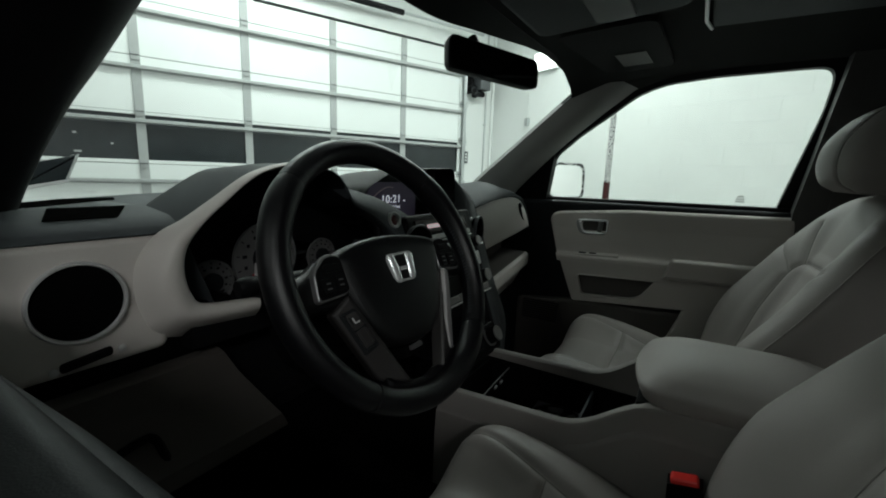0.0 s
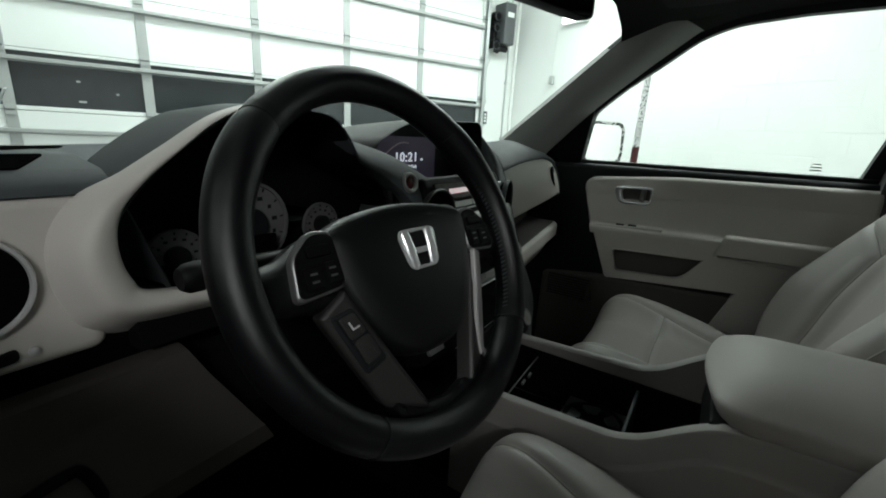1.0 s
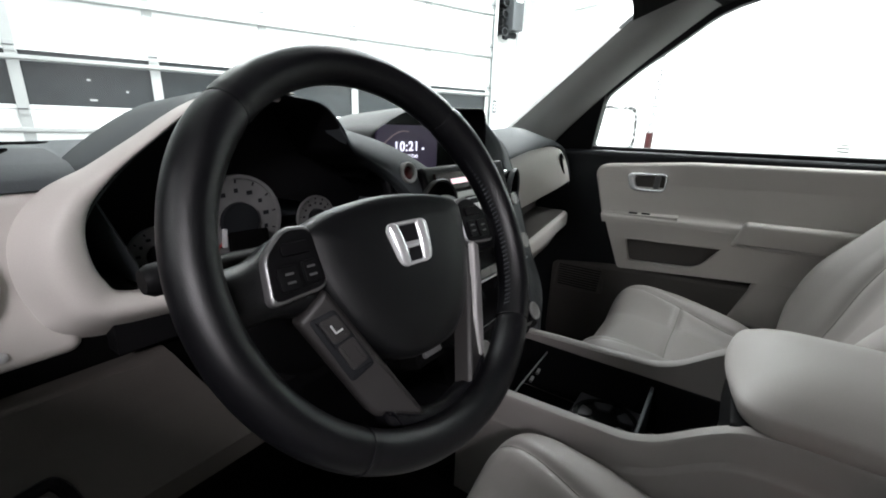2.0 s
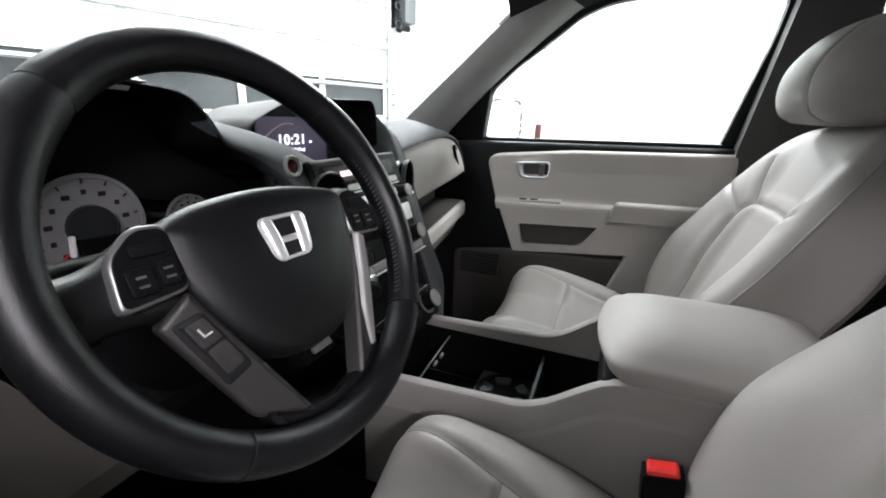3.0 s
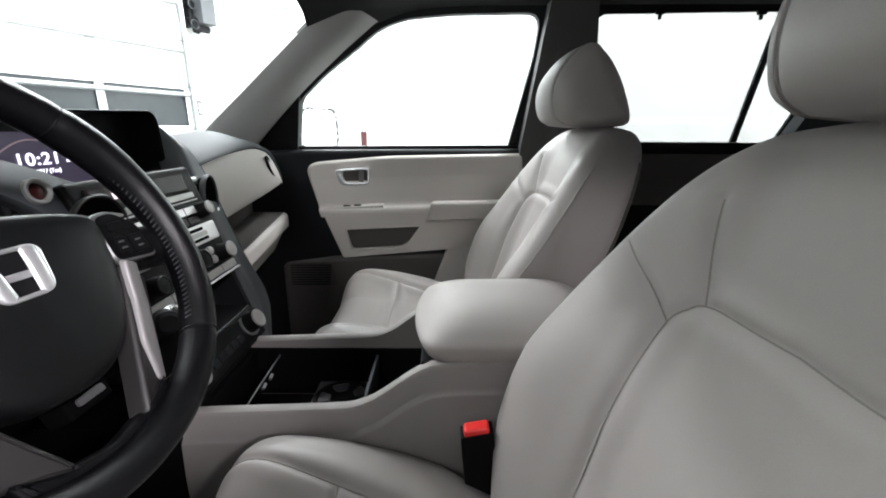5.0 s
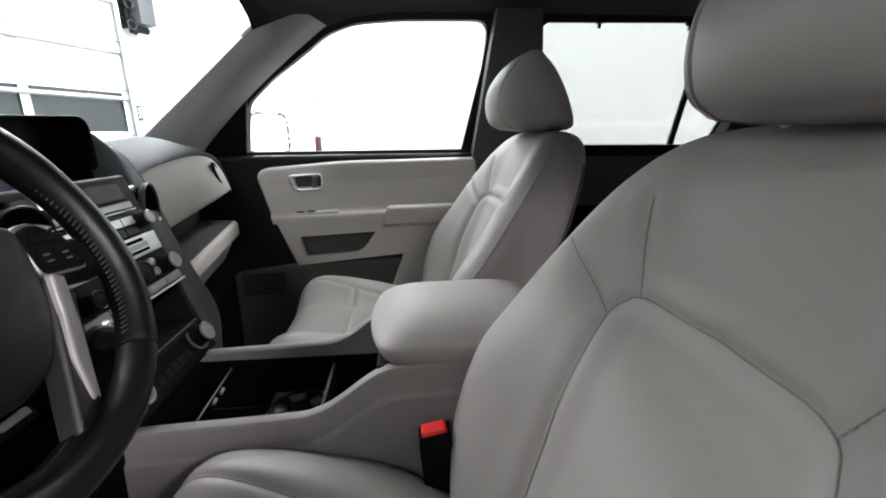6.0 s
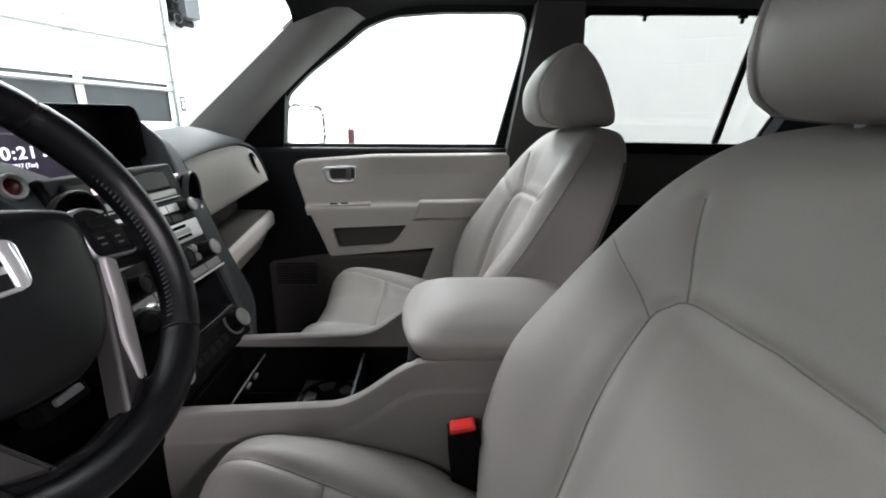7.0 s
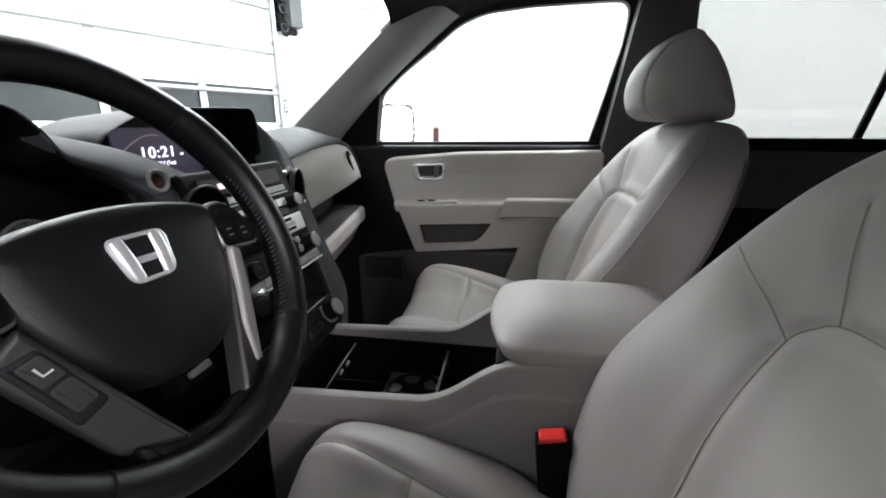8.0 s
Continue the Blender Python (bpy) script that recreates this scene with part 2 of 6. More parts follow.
def sweep(path, radius, n=10, closed=False, up=(0, 0, 1), flat=1.0):
    """A round bar along a path; radius may be one for each point."""
    path = [Vector(p) for p in path]
    k = len(path)
    loops = []
    side0 = None
    for i, p in enumerate(path):
        a = path[i - 1] if (i or closed) else p
        b = path[(i + 1) % k] if (i < k - 1 or closed) else p
        d = (b - a).normalized()
        side = d.cross(Vector(up))
        if side.length < 1e-3:
            side = d.cross(Vector((1, 0, 0)))
        side.normalize()
        if side0 and side.dot(side0) < 0:
            side = -side
        side0 = side
        top = side.cross(d).normalized()
        r = radius[i] if isinstance(radius, (list, tuple)) else radius
        loops.append([p + side * r * math.cos(2 * math.pi * j / n) + top * r * flat * math.sin(2 * math.pi * j / n) for j in range(n)])
    return loft(loops, close=closed, caps=not closed)


def turned(profile, m, n=32):
    """A turned body: profile of (radius, height) along the pose's z."""
    loops = [[Vector((r * math.cos(2 * math.pi * j / n), r * math.sin(2 * math.pi * j / n), h)) for j in range(n)] for r, h in profile]
    bm = loft(loops)
    bm.transform(m)
    return bm


def axes(origin, x, y):
    """A pose from an origin and the ways of its x and y."""
    x = Vector(x).normalized()
    z = x.cross(Vector(y)).normalized()
    y = z.cross(x)
    m = Matrix((x, y, z)).transposed().to_4x4()
    m.translation = origin
    return m


def smooth_line(pts, n=8):
    """A Catmull-Rom line through points."""
    pts = [Vector(p) for p in pts]
    ext = [2 * pts[0] - pts[1]] + pts + [2 * pts[-1] - pts[-2]]
    out = []
    for i in range(1, len(ext) - 2):
        p0, p1, p2, p3 = ext[i - 1 : i + 3]
        for j in range(n):
            t = j / n
            out.append(0.5 * ((2 * p1) + (p2 - p0) * t + (2 * p0 - 5 * p1 + 4 * p2 - p3) * t * t + (3 * p1 - p0 - 3 * p2 + p3) * t**3))
    out.append(pts[-1])
    return out


def lerp_table(rows_, v):
    """Values from rows of (key, a, b, ...), on a smooth curve through the rows."""
    if v <= rows_[0][0]:
        return rows_[0][1:]
    if v >= rows_[-1][0]:
        return rows_[-1][1:]
    k = next(i for i in range(len(rows_) - 1) if v <= rows_[i + 1][0])
    p0, p1, p2, p3 = rows_[max(0, k - 1)], rows_[k], rows_[k + 1], rows_[min(len(rows_) - 1, k + 2)]
    h = p2[0] - p1[0]
    t = (v - p1[0]) / h
    out = []
    for i in range(1, len(p1)):
        m1 = (p2[i] - p0[i]) / (p2[0] - p0[0]) * h
        m2 = (p3[i] - p1[i]) / (p3[0] - p1[0]) * h
        out.append((2 * t**3 - 3 * t * t + 1) * p1[i] + (t**3 - 2 * t * t + t) * m1 + (3 * t * t - 2 * t**3) * p2[i] + (t**3 - t * t) * m2)
    return tuple(out)

# ---- garage ----
def g(s, r, z=0.0):
    return GARAGE @ Vector((s, r, z))


def gbox(s0, s1, r0, r1, z0, z1, bevel=0.0):
    bm = block(s0, s1, r0, r1, z0, z1, bevel)
    bm.transform(GARAGE)
    return bm


ground = tagged(part("ground", gbox(-0.3, ROOM_W + 0.3, -3.0, ROOM_L + 0.3, -0.2, 0.0), CONCRETE, smooth=0), "smooth grey concrete garage floor", "floor", kind="structure")
ceiling = tagged(part("ceiling", gbox(-0.3, ROOM_W + 0.3, -0.3, ROOM_L + 0.3, ROOM_H, ROOM_H + 0.2), WHITEPAINT, smooth=0), "white painted garage ceiling", "ceiling", kind="structure")
# Door wall with its opening; the door hangs just inside it.
DOOR_S0, DOOR_S1, DOOR_TOP = 0.70, 7.6, 2.98
wall_front = tagged(
    part("wall_front", joined(gbox(-0.3, DOOR_S0 - 0.03, -0.25, 0.0, 0, ROOM_H), gbox(DOOR_S1 + 0.03, ROOM_W + 0.3, -0.25, 0.0, 0, ROOM_H), gbox(DOOR_S0 - 0.03, DOOR_S1 + 0.03, -0.25, 0.0, DOOR_TOP + 0.05, ROOM_H)), WHITEPAINT, smooth=0),
    "white painted garage wall round the roll-up door", "wall", kind="structure")
wall_side = tagged(part("wall_side", gbox(-0.3, -0.0082, 0.0, ROOM_L, 0, ROOM_H), SIDEPAINT, smooth=0), "white painted concrete block wall", "wall", kind="structure")
wall_far = tagged(part("wall_far", gbox(ROOM_W, ROOM_W + 0.3, 0.0, ROOM_L, 0, ROOM_H), GREYWALL, smooth=0), "unseen garage wall, its grey set to limit bounced light", "wall", kind="structure")
wall_rear = tagged(part("wall_rear", gbox(0, ROOM_W, ROOM_L, ROOM_L + 0.3, 0, ROOM_H), WHITEPAINT, smooth=0), "white painted garage wall", "wall", kind="structure")

door = thing("sectional_garage_door", g(4.0, 0.05, 0), "white steel sectional garage door with a dark glazed row", "garage door")
JOINTS = [0.0, 0.22, 0.72, 1.22, 1.72, 2.24, 2.75, DOOR_TOP]
STILES = [0.70 + 0.98 * i for i in range(8)]
for z0, z1 in zip(JOINTS, JOINTS[1:]):
    if z0 == 1.22:
        part("dark_window_panel", gbox(DOOR_S0, DOOR_S1, 0.03, 0.055, z0 + 0.035, z1 - 0.03), DARKGLASS, door, "dark glazed section", smooth=0)
        part("section_frame", joined(gbox(DOOR_S0, DOOR_S1, 0.03, 0.07, z0, z0 + 0.035, 0.004), gbox(DOOR_S0, DOOR_S1, 0.03, 0.07, z1 - 0.03, z1 - 0.004, 0.004)), DOORPAINT, door)
    else:
        part("section", gbox(DOOR_S0, DOOR_S1, 0.03, 0.07, z0, z1 - 0.006, 0.005), DOORPAINT, door)
for z in JOINTS[1:-1]:
    part("joint_seal", gbox(DOOR_S0, DOOR_S1, 0.035, 0.066, z - 0.0058, z - 0.0002), SEAL, door, "grey seal between sections", smooth=0)
for s in STILES:
    part("stile", joined(*[gbox(s - 0.04, s + 0.04, 0.071, 0.082, a + 0.004, b - 0.01, 0.002) for a, b in zip(JOINTS[1:], JOINTS[2:])]), STRUT if s > 0.8 else DOORPAINT, door)
    for z in JOINTS[2:-1]:
        part("hinge", gbox(s - 0.035, s + 0.035, 0.083, 0.095, z - 0.045, z + 0.04, 0.003), STRUT, door)
        part("hinge_pin", gbox(s - 0.034, s + 0.034, 0.0952, 0.101, z - 0.006, z + 0.004, 0.002), GREYBOX, door)
for z in (0.5, 1.05, 1.63, 2.13, 2.65):
    part("strut", joined(gbox(DOOR_S0, DOOR_S1, 0.084, 0.124, z - 0.016, z + 0.018, 0.008), gbox(DOOR_S0, DOOR_S1, 0.0835, 0.090, z - 0.026, z - 0.017)), STRUT, door)
for s_, z, w in ((5.12, 1.315, 0.028), (5.13, 1.485, 0.014), (4.86, 1.40, 0.010)):
    part("scuff", gbox(s_ - w, s_ + w, 0.0555, 0.0565, z - 0.008, z + 0.008), STRUT, door, "pale scuff on the glazing", smooth=0)
track = thing("door_track", g(0.64, 0.08, 0), "galvanised steel vertical door track on the wall", "door track")
part("rail", joined(gbox(0.655, 0.70, 0.09, 0.094, 0, 3.1), gbox(0.655, 0.66, 0.09, 0.15, 0, 3.1), gbox(0.655, 0.70, 0.146, 0.15, 0, 3.1)), GALV, track, smooth=0)
for z in (0.5, 1.1, 1.7, 2.3, 2.9):
    part("bracket", gbox(0.60, 0.66, 0.0, 0.12, z - 0.03, z + 0.03, 0.003), GALV, track)
shaft = thing("torsion_shaft", g(4, 0.15, 3.25), "steel shaft with black torsion spring over the door", "door spring")
part("rod", sweep([g(0.4, 0.16, 3.24), g(8, 0.16, 3.24)], 0.016), GALV, shaft)
part("spring", sweep([g(1.75, 0.16, 3.24), g(3.5, 0.16, 3.24)], 0.036, 14), RUBBER, shaft, "black coiled spring")
part("bearing_plate", gbox(3.53, 3.74, 0.0, 0.03, 2.92, 3.6, 0.004), DOORPAINT, shaft)
opener = thing("garage_door_opener", g(0.35, 0.15, 2.5), "grey wall-mounted garage door operator with cover", "door opener")
part("housing", gbox(0.30, 0.49, 0.02, 0.26, 2.46, 2.98, 0.015), GREYBOX, opener)
part("motor", joined(gbox(0.51, 0.58, 0.04, 0.14, 2.46, 2.87, 0.02), sweep([g(0.55, 0.02, 2.47), g(0.55, 0.18, 2.47)], 0.06, 18), sweep([g(0.55, 0.02, 2.66), g(0.55, 0.16, 2.66)], 0.045, 18), sweep([g(0.55, 0.02, 2.80), g(0.55, 0.18, 2.80)], 0.06, 18)), BLACK, opener)
part("foot_motor", joined(sweep([g(0.34, 0.14, 2.415), g(0.49, 0.14, 2.415)], 0.04, 18), sweep([g(0.48, 0.14, 2.39), g(0.53, 0.14, 2.40)], 0.045, 18)), RUBBER, opener)
for z in (2.44, 2.66, 2.80):
    part("bright_rim", sweep([g(0.55 + 0.05 * math.cos(k * math.pi / 10), 0.185, z + 0.05 * math.sin(k * math.pi / 10)) for k in range(20)], 0.004, 6, closed=True), GREYBOX, opener)
part("notice", gbox(0.34, 0.45, 0.261, 0.263, 2.80, 2.86), DOORPAINT, opener, "pale notice with illegible print", smooth=0)
button = thing("wall_switch", g(0.55, 0.02, 1.48), "small grey push-button station on the wall", "switch")
part("plate", gbox(0.50, 0.585, 0.0, 0.04, 1.39, 1.57, 0.006), GREYBOX, button)
for z in (1.435, 1.48, 1.525):
    part("push_button", gbox(0.527, 0.558, 0.041, 0.05, z - 0.015, z + 0.015, 0.004), DOORPAINT, button)
conduit = thing("conduit", g(0.08, 0.03, 0), "white painted conduit running up the wall", "pipe")
part("pipe", sweep([g(0.06, 0.03, 0.3), g(0.06, 0.03, ROOM_H)], 0.018), WHITEPAINT, conduit)
part("pipe", sweep([g(0.18, 0.02, 0.3), g(0.18, 0.02, ROOM_H)], 0.012), GALV, conduit)
for z in (1.2, 2.0, 2.8):
    part("pipe_clip", gbox(0.155, 0.205, 0.0, 0.036, z - 0.012, z + 0.012, 0.003), GALV, conduit)
cable = thing("cable", g(0.3, 0.02, 1.6), "thin grey cable looping down the wall", "cable")
part("wire", sweep(smooth_line([g(0.5, 0.02, 2.3), g(0.57, 0.02, 2.1), g(0.55, 0.02, 1.8), g(0.55, 0.015, 1.57)]), 0.005, 6), GALV, cable)
wall_lamp = thing("wall_lamp", g(0.05, 1.08, 2.78), "bright rectangular lamp on the side wall", "wall lamp")
part("housing", gbox(0.0, 0.055, 0.88, 1.28, 2.655, 2.905, 0.008), DOORPAINT, wall_lamp)
part("diffuser", gbox(0.0555, 0.075, 0.90, 1.26, 2.675, 2.885, 0.008), TUBE_GLOW, wall_lamp, "glowing diffuser")
drop = thing("hanging_socket", g(0.02, 0.78, 2.0), "small white socket hanging on its cable by the wall", "socket")
part("cord", sweep([g(0.012, 0.78, 2.62), g(0.012, 0.78, 2.06)], 0.005, 6), WHITEPAINT, drop)
part("socket_box", gbox(0.001, 0.045, 0.745, 0.815, 1.95, 2.06, 0.008), GALV, drop, "grey socket box")
pole = thing("marker_pole", Vector((3.95, 0.74, 0)), "thin speckled pole with a red foot by the wall", "pole")
part("shaft", sweep([(3.87, 0.70, 1.20), (3.86, 0.70, 2.15)], 0.030), SPECK, pole)
part("red_sleeve", sweep([(3.87, 0.70, 0.0), (3.87, 0.70, 1.20)], 0.034), DARKRED, pole, "red sleeve")

# Added, unseen; the last two, pinkish, brighten the cabin from the left.
for s, r, k_ in [(1.3, 2.4, 0.65), (3.8, 1.2, 0.50), (2.5, 5.4, 0.50), (1.3, 9.0, 1.2), (6.6, 9.3, 1.3), (8.4, 5.4, 0.06)]:
    lamp = thing("added_fluorescent_lamp", g(s, r, ROOM_H - 0.1), "fluorescent lamp added out of view under the ceiling", "ceiling lamp", "garage lamps")
    part("housing", gbox(s - 1.2, s + 1.2, r - 0.32, r + 0.32, ROOM_H - 0.10, ROOM_H - 0.02, 0.01), DOORPAINT, lamp)
    for k in (-0.24, -0.08, 0.08, 0.24):
        part("tube", sweep([g(s - 1.15, r + k, ROOM_H - 0.125), g(s + 1.15, r + k, ROOM_H - 0.125)], 0.018), TUBE_GLOW, lamp, "glowing tube")
    light = bpy.data.lights.new("lamp_light", "AREA")
    light.shape, light.size, light.size_y, light.energy, light.color = "RECTANGLE", 2.3, 0.6, LAMP_WATTS * k_, (0.93, 1.0, 0.96) if s < 5 else (1.0, 0.955, 0.958)
    ob = new("lamp_light", light)
    ob.matrix_world = GARAGE @ pose(s, r, ROOM_H - 0.16)


# ---- the car's shell: floor, roof, pillars, glass ----
def glass_x(z):
    """How far out the side glass stands at a height."""
    return 0.775 - (z - 1.158) * 0.25


def side_plate(outline, side, m_off, depth):
    """A plate in the leaning plane of the side glass; the outline in y, z; depth runs into the cabin."""
    pts = [Vector((side * (glass_x(z) + m_off), y, z)) for y, z in outline]
    inner = Vector((-side * depth, 0, 0))
    return loft([pts, [p + inner for p in pts]])


def frame_plate(outer, inner, side, m_off, depth):
    """A ring of trim between two outlines with equal numbers of points in the plane of the side glass."""
    a = [Vector((side * (glass_x(z) + m_off), y, z)) for y, z in outer]
    c = [Vector((side * (glass_x(z) + m_off), y, z)) for y, z in inner]
    d = Vector((-side * depth, 0, 0))
    return loft([a, [p + d for p in a], [p + d for p in c], c], close=True, caps=False)


car_floor = tagged(part("car_floor", joined(block(-0.76, 0.76, -2.4, 0.9, 0.42, 0.46, 0), block(-0.76, 0.76, 0.86, 0.9, 0.42, 1.12, 0), block(-0.2, 0.2, -2.4, 0.9, 0.46, 0.60, 0.03)), CARPET, smooth=30), "dark carpeted car floor", "floor", kind="structure")
# Unseen panels, added to stop light leaking into the footwells.
for side in (-1, 1):
    tagged(part("footwell_light_stop", block(side * 0.80 - 0.03, side * 0.80 + 0.03, 0.50, 0.95, 0.40, 1.10, 0.004), CARPET), "unseen panel added to keep light out of the footwell", "trim", kind="structure")
# The cowl also stops light falling through behind the dashboard.
tagged(part("cowl", block(-0.80, 0.80, 0.66, 0.96, 1.06, 1.10, 0.006), BLACK), "black plastic cowl under the windscreen", "trim", kind="structure")
# Unseen, added to close the rear and darken the cabin.
tagged(part("tailgate", block(-0.74, 0.74, -2.42, -2.36, 0.42, 1.60, 0.02), DASH), "unseen tailgate added to close the car's rear to light", "tailgate", kind="structure")
roof = []
for i in range(31):
    y = 0.215 - i * 2.62 / 30
    top = 1.553 + 0.047 * min(1.0, (0.215 - y) / 0.45) ** 0.7
    lead = 0.028 if i == 0 else 0.0     # the front corners round off the windscreen opening
    loop = [Vector((x, y + (0.045 * (1 - (x / 0.6) ** 2) if i == 0 else 0.0) + lead * max(0.0, (abs(x) - 0.42) / 0.18) ** 2, top - 0.045 * abs(x / 0.60) ** 4 - 0.9 * lead * max(0.0, (abs(x) - 0.42) / 0.18) ** 2)) for x in [-0.60 + 1.20 * j / 24 for j in range(25)]]
    roof.append(loop + [p + Vector((0, 0, 0.05)) for p in reversed(loop)])
tagged(part("headliner", loft(roof), LINING), "grey cloth headliner, roof shade put in as near black", "ceiling", kind="structure")


def strip(path_a, path_b, thick, n=10, bow=0.018):
    """A bowed strip of trim between two lines, with thickness."""
    loops = []
    for a, c in zip(path_a, path_b):
        a, c = Vector(a), Vector(c)
        out = Vector((math.copysign(1, (a + c).x), 0.5, 0.3)).normalized()
        loop = [a.lerp(c, i / n) - out * bow * math.sin(math.pi * i / n) for i in range(n + 1)]
        loops.append(loop + [p + out * thick for p in reversed(loop)])
    return loft(loops)


for side in (-1, 1):
    front_a, front_c = [], []
    a = smooth_line([(side * 0.652, 0.67, 1.13), (side * 0.645, 0.59, 1.21), (side * 0.62, 0.425, 1.342), (side * 0.588, 0.20, 1.522), (side * 0.568, 0.12, 1.562)])
    if side < 0:
        a = smooth_line([(-0.655, 0.60, 1.11), (-0.640, 0.493, 1.220), (-0.625, 0.445, 1.275), (-0.600, 0.390, 1.337), (-0.588, 0.331, 1.389), (-0.568, 0.12, 1.535)])
    c = smooth_line([(side * 0.737, 0.50, 1.13), (side * 0.730, 0.44, 1.20), (side * 0.706, 0.285, 1.345), (side * 0.676, 0.095, 1.492), (side * 0.670, 0.035, 1.522)])
    if side > 0:
        front_a, front_c = [a[-13], a[-9]], [c[-13], c[-9]]
        a, c = a[:-4], c[:-4]      # cut short, so that the near-black rail puts in the shade at the pillar's top
    # Driver's pillar: the unlit look of the grey trim is put in as black.
    tagged(part("a_pillar", strip(a, c, 0.05, bow=0.026), PILLAR if side > 0 else BLACK), "grey plastic trim on the windscreen pillar" if side > 0 else "driver's windscreen pillar trim, its shade put in as black", "pillar", kind="structure")
    a = smooth_line(front_a + [(side * 0.572, 0.13, 1.558), (side * 0.562, 0.02, 1.584), (side * 0.563, -0.10, 1.590), (side * 0.565, -0.3, 1.591), (side * 0.565, -1.0, 1.592), (side * 0.565, -2.4, 1.592)])
    c = smooth_line(front_c + [(side * 0.672, 0.045, 1.518), (side * 0.667, -0.03, 1.540), (side * 0.664, -0.12, 1.551), (side * 0.66, -0.3, 1.556), (side * 0.657, -1.0, 1.562), (side * 0.657, -2.4, 1.562)])
    tagged(part("roof_rail", strip(a, c, 0.04), LINING), "grey roof edge trim over the windows, darkened for shade", "trim", kind="structure")
    bp = [(-0.418, 1.56), (-0.548, 1.56), (-0.60, 1.17), (-0.62, 0.55), (-0.38, 0.55), (-0.372, 1.16)]
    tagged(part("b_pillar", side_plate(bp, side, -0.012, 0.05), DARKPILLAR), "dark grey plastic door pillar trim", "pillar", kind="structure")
    tagged(part("rear_pillar", side_plate([(-1.36, 1.57), (-2.42, 1.57), (-2.42, 0.45), (-1.28, 0.45), (-1.22, 1.19)], side, 0.0, 0.05), DASH), "dark trim of the rear quarter", "pillar", kind="structure")
    tagged(part("seat_belt", side_plate([(-0.45, 1.50), (-0.497, 1.50), (-0.475, 0.6), (-0.43, 0.6)], side, -0.066, 0.002), DARKPILLAR), "dark grey seat belt running down the door pillar", "seat belt")

rows = []
for i in range(13):
    f = i / 12
    row = []
    for j in range(25):
        x = -1 + 2 * j / 24
        e = Vector((0.665 * x, 0.64, 1.13)).lerp(Vector((0.60 * x, 0.20, 1.55)), f)
        row.append(e + Vector((0, (0.34 * (1 - f) + 0.05) * (1 - x * x), 0.0)))
    rows.append(row)
ws = part("windscreen", loft(rows, ring=False, caps=False), GLASS)
tagged(ws, "clear curved windscreen", "windscreen", kind="structure")
ws.visible_shadow = False

# Black shade printed along the top of the windscreen, deepest round the mirror's foot
shade = []
for j in range(41):
    x = -0.52 + 0.90 * j / 40
    low = lerp_table([(-0.52, 0.985), (-0.40, 0.945), (-0.28, 0.915), (-0.15, 0.918), (-0.07, 0.930), (-0.01, 0.944), (0.116, 0.968), (0.22, 0.986), (0.38, 0.999)], x)[0]
    col = []
    for f in [low + (1.012 - low) * i / 5 for i in range(6)]:
        k = x / (0.665 - 0.065 * f)
        col.append(Vector((x, 0.64 - 0.44 * f + (0.34 * (1 - f) + 0.05) * (1 - k * k) - 0.003, 1.13 + 0.42 * f - 0.003)))
    shade.append(col + [q + Vector((0, 0.002, 0.002)) for q in reversed(col)])
part("shade_band", loft(shade), BLACK, ws, "black shade band at the top of the glass")

# ---- front doors ----
PASSENGER_GLASS = [(0.352, 1.15), (0.318, 1.31), (0.235, 1.379), (0.145, 1.439), (0.066, 1.495), (0.02, 1.514), (-0.023, 1.526), (-0.151, 1.537), (-0.365, 1.5415), (-0.392, 1.537), (-0.403, 1.515), (-0.396, 1.433), (-0.337, 1.15)]
RIM_GLASS = [(0.41, 1.14), (0.355, 1.325), (0.25, 1.405), (0.155, 1.466), (0.075, 1.522), (0.03, 1.543), (-0.02, 1.556), (-0.151, 1.566), (-0.38, 1.571), (-0.425, 1.56), (-0.437, 1.515), (-0.43, 1.433), (-0.372, 1.14)]


PASSENGER_GLASS = [(q.x, q.y) for q in rounded([(y, z, 0) for y, z in PASSENGER_GLASS], 0.02, 3)]
RIM_GLASS = [(q.x, q.y) for q in rounded([(y, z, 0) for y, z in RIM_GLASS], 0.02, 3)]


def plate_pose(x, side):
    """For plates on a door: plate x runs to the rear, plate y up, plate z into the cabin."""
    return axes((side * x, 0, 0), (0, -1, 0), (0, 0, 1)) if side > 0 else axes((side * x, 0, 0), (0, 1, 0), (0, 0, 1))


